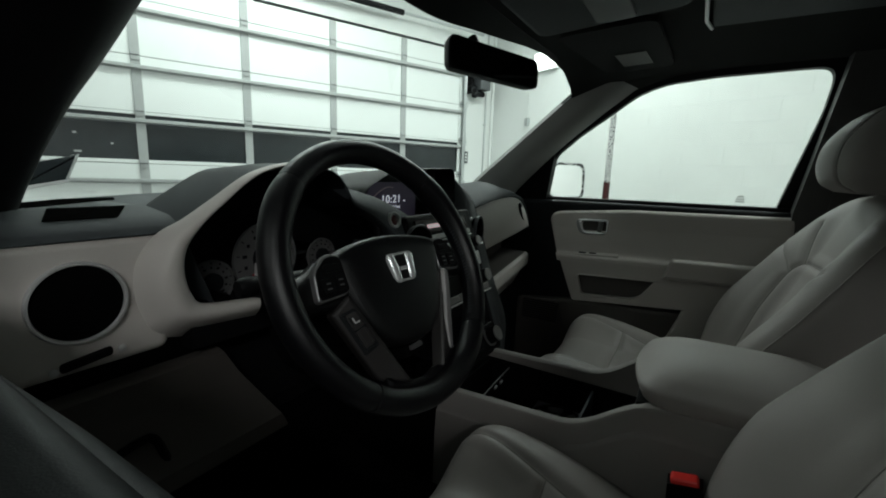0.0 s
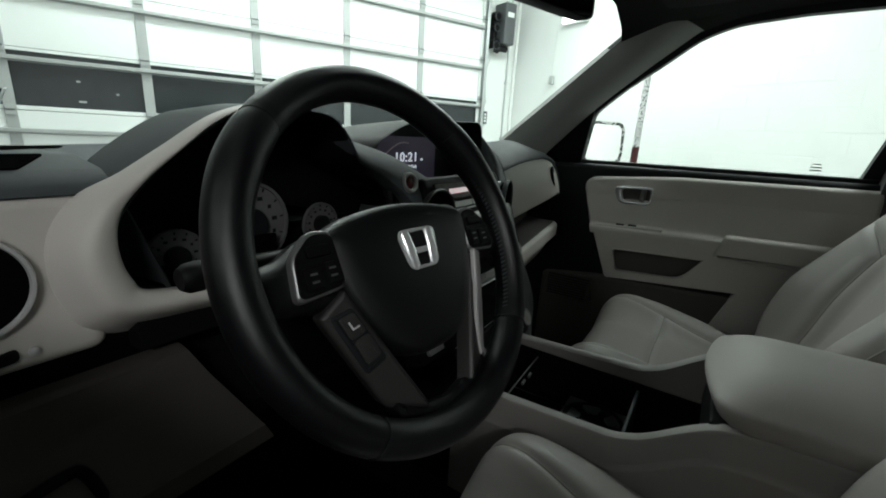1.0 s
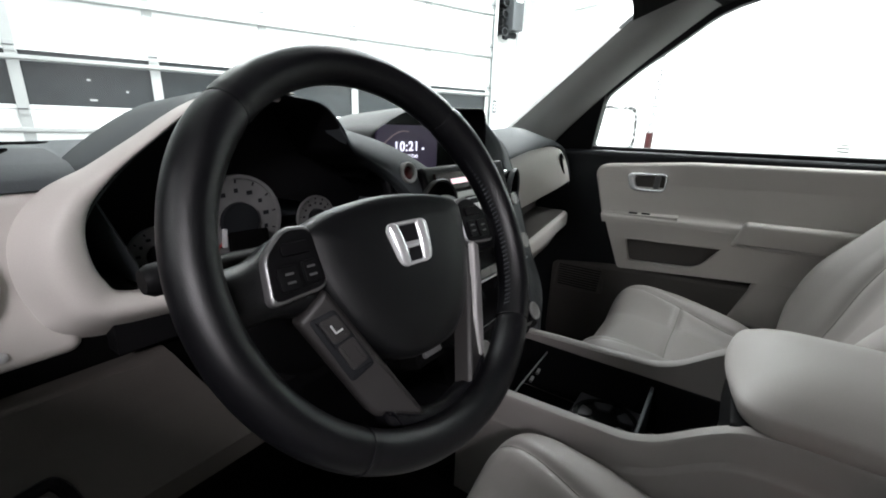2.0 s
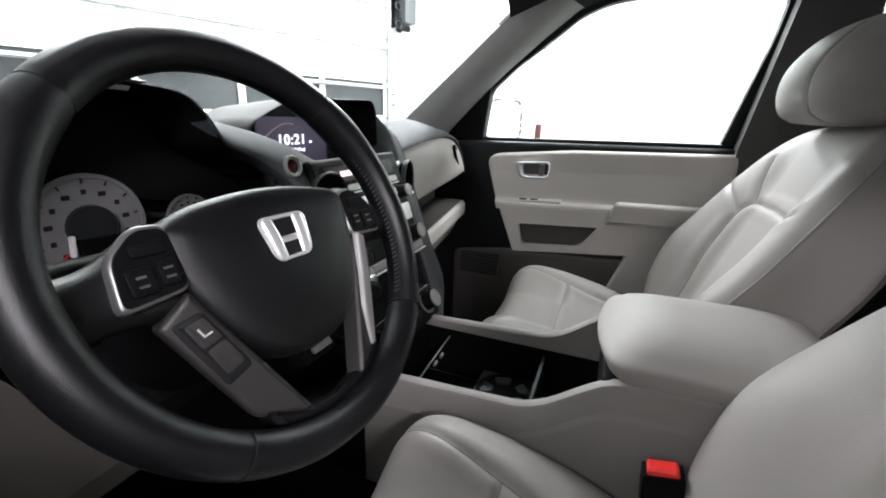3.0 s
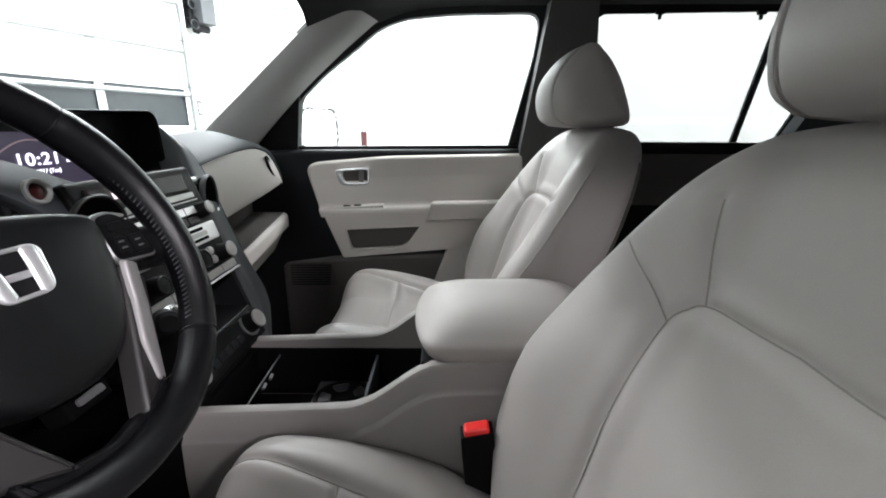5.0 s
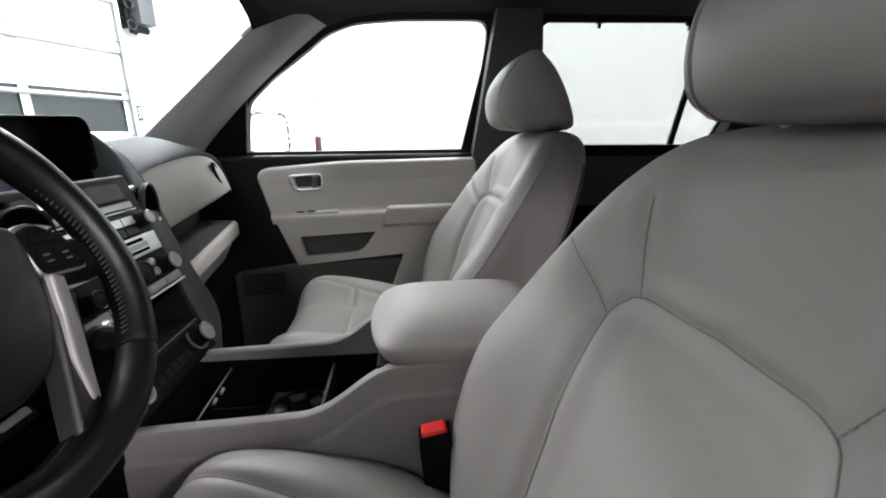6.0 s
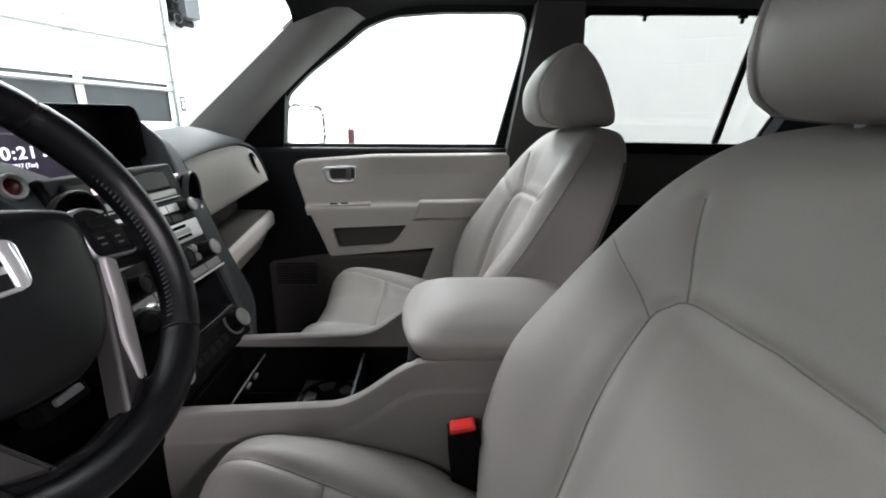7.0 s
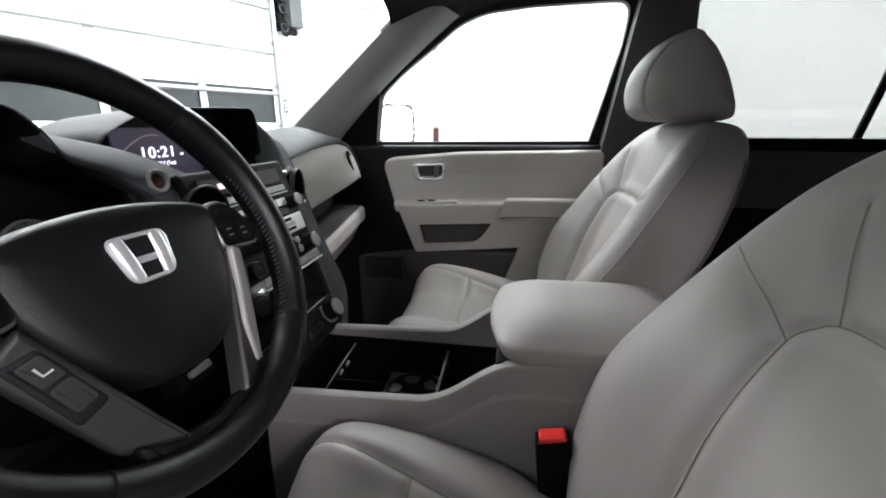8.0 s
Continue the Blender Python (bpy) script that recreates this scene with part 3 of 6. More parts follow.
def front_door(side, name, label, out=0.0, soft=TRIM, word="greige"):
    d = thing(name, (side * 0.78, 0.0, 0.5), label, "car door", kind="structure")
    P = (lambda y, z: (-y, z)) if side > 0 else (lambda y, z: (y, z))
    M = lambda x: plate_pose(x + out, side)
    rev = (lambda pts: pts) if side > 0 else (lambda pts: pts[::-1])
    base = rounded(rev([P(0.56, 1.13), P(0.56, 0.45), P(-0.42, 0.45), P(-0.42, 1.162), P(0.33, 1.155), P(0.43, 1.152)]), 0.02)
    part("door_body", slab(base, M(0.795), 0.065, 0.014, 4), CHAR, d, "charcoal door surround")
    part("outer_skin", slab(rounded(rev([P(0.60, 1.10), P(0.60, 0.40), P(-0.45, 0.40), P(-0.45, 1.125), P(0.43, 1.115)]), 0.02), M(0.90), 0.10, 0.02), CARPAINT, d, "dark painted outer skin")
    part("belt_seal", slab(rounded(rev([P(0.36, 1.166), P(0.36, 1.145), P(-0.40, 1.150), P(-0.40, 1.173)]), 0.003), M(0.788), 0.03, 0.004), RUBBER, d, "black rubber window seal")
    ins = rounded(rev([P(0.318, 1.092), P(0.298, 1.117), P(0.05, 1.138), P(-0.385, 1.148), P(-0.385, 0.985), P(0.283, 0.963)]), [0.02, 0.035, 0.03, 0.01, 0.01, 0.01] if side > 0 else 0.02)
    part("upper_insert", slab(ins, M(0.732), 0.016, 0.012, 5), soft, d, word + " upper insert")
    # The insert folds inwards to a narrow ledge; its front edge leans with the panel
    prof = [(0.7158, 1.062), (0.7145, 1.048), (0.712, 1.032), (0.7095, 1.012), (0.7075, 0.985), (0.7055, 0.977), (0.700, 0.9725), (0.690, 0.970), (0.6855, 0.967), (0.6838, 0.961), (0.684, 0.944), (0.725, 0.944), (0.725, 1.062)]
    loops = []
    for i in range(21):
        f = i / 20
        loop = []
        for x, z in prof:
            y0 = 0.278 + (z - 0.963) * 0.28 - 0.004
            y = y0 + (-0.383 - y0) * f
            lift = 0.026 * f if z > 1.02 else 0.0
            rise = 0.010 * min(1.0, (y0 - y) / 0.34) if z < 1.0 else 0.0
            loop.append(Vector((side * (out + x), y, z + lift + rise)))
        loops.append(loop)
    part("ledge", loft(loops), soft, d, smooth=50)
    part("armrest", slab(rounded(rev([P(-0.092, 0.997), P(-0.385, 1.004), P(-0.385, 0.938), P(-0.068, 0.929)]), 0.010), M(0.70), 0.034, 0.010, 4), soft, d, "padded " + word + " armrest")
    return d, M, P, rev


def pocket_panel(d, side):
    """The panel below the ledge, one plane with a hollow map pocket cut into it."""
    def pt(p, deep=0.0):
        return Vector((side * (0.684 + 0.012 * (0.95 - p.y) / 0.15 + deep), p.x, p.y))
    hole = rounded([(0.196, 0.903, 0), (-0.055, 0.916, 0), (-0.004, 0.843, 0), (0.178, 0.830, 0)], [0.014, 0.004, 0.03, 0.012], 8)
    rim = rounded([(0.262, 0.956, 0), (-0.385, 0.966, 0), (-0.385, 0.858, 0), (0.206, 0.803, 0)], 0.008, 4)
    bmp = bmesh.new()
    rings = {}
    for key, line in (("rim", rim), ("hole", hole)):
        vs = [bmp.verts.new(pt(p)) for p in line]
        es = [bmp.edges.new((a, c)) for a, c in zip(vs, vs[1:] + vs[:1])]
        rings[key] = vs, es
    bmesh.ops.triangle_fill(bmp, use_beauty=True, edges=rings["rim"][1] + rings["hole"][1])
    floor_ = [bmp.verts.new(pt(p, 0.046)) for p in hole]
    skirt = [bmp.verts.new(pt(p, 0.052)) for p in rim]
    for a, c in ((rings["hole"][0], floor_), (rings["rim"][0], skirt)):
        for k in range(len(a)):
            bmp.faces.new((a[k - 1], a[k], c[k], c[k - 1]))
    bmp.faces.new(floor_)
    part("lower_panel", bmp, TRIM, d, "greige lower panel with a hollow map pocket", smooth=30)
    # A dark sheet set into the pocket puts in the shade inside it.
    liner = bmesh.new()
    liner.faces.new([liner.verts.new(pt(p, 0.024)) for p in hole])
    back = bmesh.ops.extrude_face_region(liner, geom=liner.faces[:])["geom"]
    bmesh.ops.translate(liner, vec=(side * 0.003, 0, 0), verts=[v for v in back if isinstance(v, bmesh.types.BMVert)])
    bmesh.ops.recalc_face_normals(liner, faces=liner.faces[:])
    part("pocket_shade", liner, LOWTRIM, d, "dark sheet for the shade inside the map pocket", smooth=30)
    part("pocket_lip", sweep([pt(p, 0.0005) for p in hole], 0.0028, 6, closed=True), TRIM, d)


pdoor, DM, P, _ = front_door(1, "door_1", "closed front passenger door with greige insert and charcoal surround")
pocket_panel(pdoor, 1)
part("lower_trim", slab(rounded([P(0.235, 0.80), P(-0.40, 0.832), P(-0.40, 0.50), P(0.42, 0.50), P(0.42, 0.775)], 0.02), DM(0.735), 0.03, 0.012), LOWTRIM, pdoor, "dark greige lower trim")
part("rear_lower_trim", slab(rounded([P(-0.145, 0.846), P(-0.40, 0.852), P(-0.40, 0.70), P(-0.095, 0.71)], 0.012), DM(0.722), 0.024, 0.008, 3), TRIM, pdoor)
grille = part("speaker_grille", slab(rounded([P(0.395, 0.785), P(0.255, 0.79), P(0.236, 0.70), P(0.405, 0.685)], 0.02), DM(0.706), 0.012, 0.006), LOWTRIM, pdoor, "dark speaker grille")
for k in range(9):
    z = 0.706 + k * 0.0085
    part("grille_bar", slab(rounded([P(0.388, z), P(0.258 - k * 0.001, z + 0.001), P(0.258 - k * 0.001, z + 0.0045), P(0.388, z + 0.0035)], 0.001), DM(0.694), 0.003, 0.0015), BLACK, grille)
# Handle: a silver bezel round a hollow, with its lever
outer = rounded([(0.224, 1.097, 0), (0.109, 1.102, 0), (0.113, 1.047, 0), (0.206, 1.044, 0)], [0.022, 0.018, 0.016, 0.020], 8)
inner = rounded([(0.200, 1.088, 0), (0.116, 1.093, 0), (0.118, 1.056, 0), (0.190, 1.054, 0)], [0.014, 0.012, 0.011, 0.013], 8)
loops = [[Vector((x, p.x, p.y)) for p in o] for o, x in ((outer, 0.717), (outer, 0.709), ([p * 0.93 + q * 0.07 for p, q in zip(outer, inner)], 0.705), ([p * 0.55 + q * 0.45 for p, q in zip(outer, inner)], 0.7032), ([p * 0.15 + q * 0.85 for p, q in zip(outer, inner)], 0.705), (inner, 0.709), (inner, 0.7155))]
bez = part("handle_bezel", loft(loops, caps=False), CHROME, pdoor, "silver door handle bezel")
part("handle_cup", slab(rounded([(-0.200, 1.050), (-0.115, 1.053), (-0.115, 1.097), (-0.214, 1.092)], 0.006), DM(0.7175), 0.0025, 0.001), KNEE, bez, "handle recess, darkened for the shade inside")
part("lever", slab(rounded([(-0.146, 1.056), (-0.130, 1.057), (-0.128, 1.092), (-0.144, 1.091)], 0.004), DM(0.7145), 0.007, 0.003), PODSILVER, bez, "silver lever")
sw = part("window_switch", loft([[Vector((x, y, z + 0.012 * (0.25 - y) / 0.2)) for x, z in ((0.708, 0.968), (0.706, 0.9765), (0.694, 0.9755), (0.688, 0.972), (0.689, 0.962), (0.708, 0.962))] for y in (0.258, 0.2, 0.12, 0.070, 0.066)]), TRIM, pdoor)
for y in (0.185, 0.150):
    part("switch_key", block(0.692, 0.702, y - 0.012, y + 0.012, 0.9735 + 0.012 * (0.25 - y) / 0.2, 0.9785 + 0.012 * (0.25 - y) / 0.2, 0.002), BLACK, sw)
gl = part("window_glass", side_plate(PASSENGER_GLASS, 1, 0.012, 0.004), GLASS, pdoor, "clear side window")
gl.visible_shadow = False
part("window_frame", frame_plate(RIM_GLASS, PASSENGER_GLASS, 1, 0.02, 0.028), RUBBER, pdoor, "black rubber window frame")
part("mirror_sail", side_plate([(0.56, 1.135), (0.47, 1.205), (0.322, 1.335), (0.318, 1.31), (0.352, 1.14)], 1, -0.004, 0.02), BLACK, pdoor, "black triangular mirror cover")
for k in range(3):
    z = 1.182 + 0.008 * k
    part("glass_mark", side_plate([(-0.238 - 0.004 * (k == 2), z), (-0.262 + 0.004 * (k == 2), z), (-0.262 + 0.004 * (k == 2), z + 0.0035), (-0.238 - 0.004 * (k == 2), z + 0.0035)], 1, 0.005, 0.0004), MARK, pdoor, "tiny pale print on the glass", smooth=0)

# Driver's trim is charcoal, not greige: the shade on it is in the colour.
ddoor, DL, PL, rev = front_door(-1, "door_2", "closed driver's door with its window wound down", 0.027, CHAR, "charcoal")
part("window_frame", frame_plate(RIM_GLASS, PASSENGER_GLASS, -1, 0.02, 0.028), RUBBER, ddoor, "black rubber window frame")
part("mirror_sail", side_plate([(0.56, 1.135), (0.47, 1.205), (0.322, 1.335), (0.318, 1.31), (0.352, 1.14)], -1, -0.004, 0.02), BLACK, ddoor, "black triangular mirror cover")

for side, name in ((1, "door_3"), (-1, "door_4")):
    rd = thing(name, (side * 0.78, -0.85, 0.5), "dark rear door with tinted glass", "car door", kind="structure")
    part("door_body", side_plate([(-0.56, 1.185), (-1.23, 1.185), (-1.28, 0.45), (-0.60, 0.45)], side, 0.0, 0.07), BLACK, rd)
    part("upper_trim", side_plate([(-0.60, 1.15), (-1.20, 1.15), (-1.22, 0.98), (-0.60, 0.98)], side, -0.072, 0.012), LOWTRIM, rd, "dark greige door insert")
    pts = [(-0.60, 1.18), (-0.555, 1.46), (-0.565, 1.525), (-0.59, 1.543), (-1.092, 1.552), (-1.078, 1.18)]
    part("window_glass", side_plate(pts, side, 0.012, 0.004), TINTED, rd, "tinted side window")
    part("window_frame", frame_plate([(-0.57, 1.165), (-0.53, 1.46), (-0.535, 1.55), (-0.575, 1.575), (-1.0995, 1.58), (-1.0875, 1.165)], pts, side, 0.016, 0.010), RUBBER, rd, "black rubber window frame")
    pts = [(-1.097, 1.18), (-1.109, 1.552), (-1.33, 1.53), (-1.215, 1.18)]
    part("quarter_glass", side_plate(pts, side, 0.012, 0.004), TINTED, rd, "small tinted fixed window")
    part("quarter_frame", frame_plate([(-1.088, 1.165), (-1.100, 1.58), (-1.38, 1.56), (-1.25, 1.165)], pts, side, 0.016, 0.010), RUBBER, rd)
    for y in (-0.735, -1.02):
        part("shade_hook", joined(block(side * 0.655 - 0.006, side * 0.655 + 0.006, y - 0.012, y + 0.012, 1.535, 1.548, 0.002), block(side * 0.655 - 0.004, side * 0.655 + 0.004, y - 0.004, y + 0.005, 1.522, 1.538, 0.002)), BLACK, rd)
    part("shade_bar", block(side * 0.75 - 0.006, side * 0.75 + 0.006, -1.04, -0.62, 1.176, 1.186, 0.003), BLACK, rd)

# Passenger side mirror outside
wm = thing("wing_mirror", (0.93, 0.36, 1.15), "dark painted wing mirror outside the passenger window", "mirror")
def mirror_ring(scale, back):
    pts = rounded([(-0.095, -0.068, 0), (0.095, -0.068, 0), (0.095, 0.070, 0), (-0.075, 0.070, 0)], 0.035, 6)
    m = axes((0.955, 0.335, 1.222), (0.86, -0.51, 0), (0, 0.05, 1))
    return [m @ Vector((p.x * scale, p.y * scale, -back)) for p in pts]
part("mirror_housing", loft([mirror_ring(0.93, 0.004), mirror_ring(0.94, -0.004), mirror_ring(1.07, -0.003), mirror_ring(1.10, 0.02), mirror_ring(0.95, 0.07), mirror_ring(0.6, 0.10)]), DARKSPECK, wm, "dark housing with the glints of wet drops put in as specks")
part("mirror_glass", loft([mirror_ring(0.92, -0.001), mirror_ring(0.92, -0.003)]), MIRROR, wm, "mirror glass")
part("mirror_arm", sweep([(0.80, 0.42, 1.13), (0.86, 0.41, 1.14), (0.92, 0.40, 1.165)], 0.025, 10), BLACK, wm)

# ---- dashboard ----
dash = thing("dashboard", (0, 0.5, 0.9), "charcoal and greige dashboard across the car", "dashboard")
loops = []
for j in range(57):
    x = -0.715 + 1.43 * j / 56
    k = x / 0.72
    front = 0.385 - 0.004 * math.cos(x * 3)
    top = 1.166 + (lerp_table([(0.22, -0.020), (0.30, -0.006), (0.40, 0.006), (0.52, 0.012), (0.58, 0.006), (0.64, -0.012), (0.68, -0.045), (0.715, -0.09)], x)[0] if x > 0.22 else 0.0)
    base = 0.64 + 0.33 * max(0.0, 1 - k * k)
    swell = 0.024 * min(1.0, max(0.0, (x - 0.10) / 0.12)) * min(1.0, max(0.0, (0.62 - x) / 0.2))     # the pad stands higher on the passenger's side
    dip = max(0.075 * max(0.0, min(1.0, (0.205 - abs(x - 0.015)) / 0.03)), 0.15 * max(0.0, min(1.0, (0.20 - abs(x + 0.325)) / 0.03)))
    loops.append([Vector((x, 0.50, 1.08 - dip * 0.5)), Vector((x, front + 0.035, top - 0.02 - dip)), Vector((x, front + 0.006, top - 0.008 - dip)), Vector((x, front + 0.010, top - dip)), Vector((x, front + 0.03, top + 0.010 - dip)), Vector((x, front + 0.09, top + 0.018 + swell - dip)), Vector((x, 0.5 + 0.25 * (base - 0.62), 1.182 + 0.75 * swell - dip * 0.5)), Vector((x, base - 0.03, 1.174 + 0.75 * swell)), Vector((x, base + 0.02, 1.15)), Vector((x, base + 0.02, 0.9)), Vector((x, 0.55, 0.9))])
part("top_pad", loft(loops), DASH, dash, "charcoal soft top pad")
# Flat black plates on the pad stand in for the shade inside its openings.
part("defrost_slot", slab(rounded([(-0.655, 0.0), (-0.590, 0.0), (-0.560, 0.055), (-0.635, 0.055)], 0.004), axes((0, 0.417, 1.1762), (1, 0, 0), (0, 1, 0.133)), 0.0018, 0.0006), VOID, dash)
part("defrost_grille", slab(rounded([(-0.648, -0.02), (-0.50, 0.13), (-0.475, 0.20), (-0.55, 0.19), (-0.635, 0.08)], 0.01), axes((0, 0.526, 1.1815), (1, 0, 0), (0, 1, -0.03)), 0.0018, 0.0006), VOID, dash)

FACE = lambda y: axes((0, y, 0), (1, 0, 0), (0, 0, 1))    # plates that face the seats: x right, y up, z rearwards
# Left face with the round side vent
part("left_face", block(-0.715, -0.556, 0.3925, 0.44, 1.016, 1.160, 0.012, 4), TRIM, dash, "greige face round the side vent")


def round_vent(parent, centre, radius, facing, ring_mat, squash=1.0):
    m = axes(centre, Vector(facing).cross(Vector((0, 0, 1))) * -1, (0, 0, 1)) @ Matrix.Diagonal((squash, 1, 1, 1))
    r = radius
    ringp = part("vent_ring", turned([(r * 1.00, -0.006), (r * 1.06, 0.002), (r * 1.03, 0.005), (r * 0.97, 0.005), (r * 0.94, 0.001), (r * 0.94, -0.004)], m, 48), ring_mat, parent, "bright vent ring")
    part("vent_bowl", turned([(r * 0.96, 0.002), (r * 0.90, -0.012), (r * 0.4, -0.028), (0.001, -0.03)], m, 40), VOID, ringp)
    for k in range(-2, 3):
        w = math.sqrt(max(0.01, 1 - (k * 0.33) ** 2)) * r * 0.9
        bmv = block(-w, w, k * 0.33 * r - 0.0015, k * 0.33 * r + 0.0015, -0.016, -0.004, 0.001)
        bmv.transform(m)
        part("vane", bmv, VOID, ringp)
    return ringp


round_vent(dash, (-0.6415, 0.391, 1.094), 0.0413, (0, -1, 0), SATIN)
dimmer = part("switch_pod", slab(rounded([(-0.663, 1.023), (-0.617, 1.029), (-0.617, 1.039), (-0.663, 1.033)], 0.004), FACE(0.394), 0.006, 0.002), BLACK, dash)
for x, z in ((-0.668, 1.026), (-0.608, 1.033)):
    part("screw_cap", turned([(0.004, 0), (0.004, 0.003), (0.002, 0.004), (0.0005, 0.004)], FACE(0.393) @ Matrix.Translation((x, z, 0)), 12), SATIN, dash)

# Instrument hood: an arch with a dark hollow behind
ARCH = [(-0.11, 1.06), (-0.124, 1.092), (-0.148, 1.125), (-0.18, 1.149), (-0.222, 1.163), (-0.254, 1.178), (-0.275, 1.210), (-0.302, 1.233), (-0.346, 1.240), (-0.385, 1.240), (-0.430, 1.231), (-0.494, 1.189), (-0.537, 1.145), (-0.547, 1.115), (-0.538, 1.075), (-0.515, 1.058), (-0.46, 1.05)]
arch = smooth_line([(x, 0, z) for x, z in ARCH], 5)
amid = Vector((-0.34, 0, 1.12))
def arch_loop(y, s, dz=0.0):
    return [Vector((amid.x + (p.x - amid.x) * s, y, amid.z + (p.z - amid.z) * s + dz)) for p in arch]
part("instrument_hood", loft([arch_loop(0.70, 0.72, -0.06), arch_loop(0.62, 0.92, -0.02), arch_loop(0.54, 1.0, -0.005), arch_loop(0.44, 1.02, 0.001), arch_loop(0.38, 1.015, 0.001), arch_loop(0.370, 1.01), arch_loop(0.371, 1.0), arch_loop(0.40, 0.985), arch_loop(0.49, 0.95), arch_loop(0.495, 0.5)], ring=False), DASH, dash, "charcoal hood over the instruments")
part("instrument_cowl", loft([arch_loop(0.373, 0.998), arch_loop(0.40, 0.98), arch_loop(0.485, 0.945), arch_loop(0.487, 0.3), arch_loop(0.488, 0.02)], ring=False), BLACK, dash, "black inner cowl")
# Greige rim that sweeps round the hood's left side
band_in = smooth_line([(-0.345, 0.366, 1.2425), (-0.388, 0.366, 1.243), (-0.445, 0.366, 1.227), (-0.496, 0.364, 1.191), (-0.525, 0.363, 1.167), (-0.545, 0.361, 1.143), (-0.551, 0.360, 1.115), (-0.545, 0.360, 1.086), (-0.527, 0.361, 1.068), (-0.45, 0.366, 1.056)], 6)
band_out = smooth_line([(-0.347, 0.378, 1.2445), (-0.392, 0.380, 1.245), (-0.448, 0.382, 1.230), (-0.500, 0.384, 1.197), (-0.534, 0.385, 1.175), (-0.566, 0.388, 1.156), (-0.590, 0.396, 1.118), (-0.588, 0.396, 1.068), (-0.560, 0.396, 1.030), (-0.45, 0.396, 1.016)], 6)
rows = []
for a, c in zip(band_in, band_out):
    mid = a.lerp(c, 0.42) + (Vector((-0.006, -0.020, 0.004)) * min(1.0, (c - a).length / 0.06))
    q = smooth_line([a + Vector((0.002, 0.02, -0.002)), a, mid, c, c + Vector((0, 0.014, -0.010))], 5)
    rows.append(q)
part("greige_rim", loft(rows, ring=False, caps=False), TRIM, dash, "greige rim round the instruments")
part("cowl_floor", loft([[Vector((-0.54, 0.375, 1.055)), Vector((-0.12, 0.375, 1.05)), Vector((-0.12, 0.49, 1.04)), Vector((-0.54, 0.49, 1.04))], [Vector((-0.54, 0.375, 1.01)), Vector((-0.12, 0.375, 1.0)), Vector((-0.12, 0.49, 1.0)), Vector((-0.54, 0.49, 1.0))]]), BLACK, dash)
for cx, cz, r in ((-0.369, 1.090, 0.059), (-0.249, 1.076, 0.033), (-0.462, 1.066, 0.034)):
    m = FACE(0.465) @ Matrix.Translation((cx, cz, 0))
    gz = part("gauge", turned([(r, 0), (r, 0.006), (r * 0.93, 0.006), (r * 0.92, 0.003), (r * 0.42, 0.003), (r * 0.40, 0.008), (r * 0.36, 0.009), (0.001, 0.009)], m, 40), GAUGE, dash, "round instrument dial")
    part("dial_hub", turned([(r * 0.42, 0.0031), (r * 0.41, 0.010), (0.001, 0.0105)], m, 28), CHAR, gz)
    for k in range(11):
        a = radians(225 - 27 * k)
        bmt = block(r * 0.82, r * 0.90, -0.0007, 0.0007, 0.003, 0.0042, 0)
        bmt.transform(m @ Matrix.Rotation(a, 4, "Z"))
        part("tick", bmt, BLACK, gz, smooth=0)
        w_ = r * (0.042 if k % 2 else 0.065)      # illegible numerals
        bmt = block(-w_, w_, -r * 0.045, r * 0.045, 0.003, 0.0036, 0)
        bmt.transform(m @ Matrix.Translation((r * 0.66 * math.cos(a), r * 0.66 * math.sin(a), 0)))
        part("numeral_bar", bmt, CHAR, gz, smooth=0)
    bmt = block(r * 0.3, r * 0.85, -0.001, 0.001, 0.006, 0.008, 0)
    bmt.transform(m @ Matrix.Rotation(radians(222), 4, "Z"))
    part("needle", bmt, DARKNEEDLE, gz, "red needle", smooth=0)

odo = part("trip_display", slab(rounded([(-0.390, 1.053), (-0.338, 1.050), (-0.338, 1.078), (-0.390, 1.080)], 0.003), FACE(0.452), 0.004, 0.001), VOID, dash, "black trip display over the dial")
part("display_edge", slab([(-0.399, 1.064), (-0.395, 1.064), (-0.393, 1.086), (-0.397, 1.086)], FACE(0.452), 0.005, 0), SATIN, odo, "pale display edge", smooth=0)

# Knee panel below the column
knee = [(0.45, 0.996), (0.390, 0.996), (0.381, 0.990), (0.377, 0.957), (0.371, 0.947), (0.330, 0.892), (0.332, 0.868), (0.43, 0.84), (0.5, 0.9)]
part("knee_panel", loft([[Vector((-0.715 + f * (0.715 - 0.437 - 0.50 * (z - 0.87)), y, z)) for y, z in knee] for f in (0, 0.2, 0.4, 0.6, 0.8, 0.96, 1.0)]), KNEE, dash, "greige knee panel, darkened for the shade on it")
part("under_panel", loft([[Vector((x, y + 0.05, z)) for y, z in knee] for x in (-0.52, -0.3, -0.15)]), BLACK, dash, "black panel under the column")
rel = part("hood_release", sweep(smooth_line([(-0.66, 0.352, 0.925), (-0.615, 0.352, 0.935), (-0.602, 0.348, 0.931), (-0.592, 0.342, 0.895)], 4), 0.005, 8), BLACK, dash)

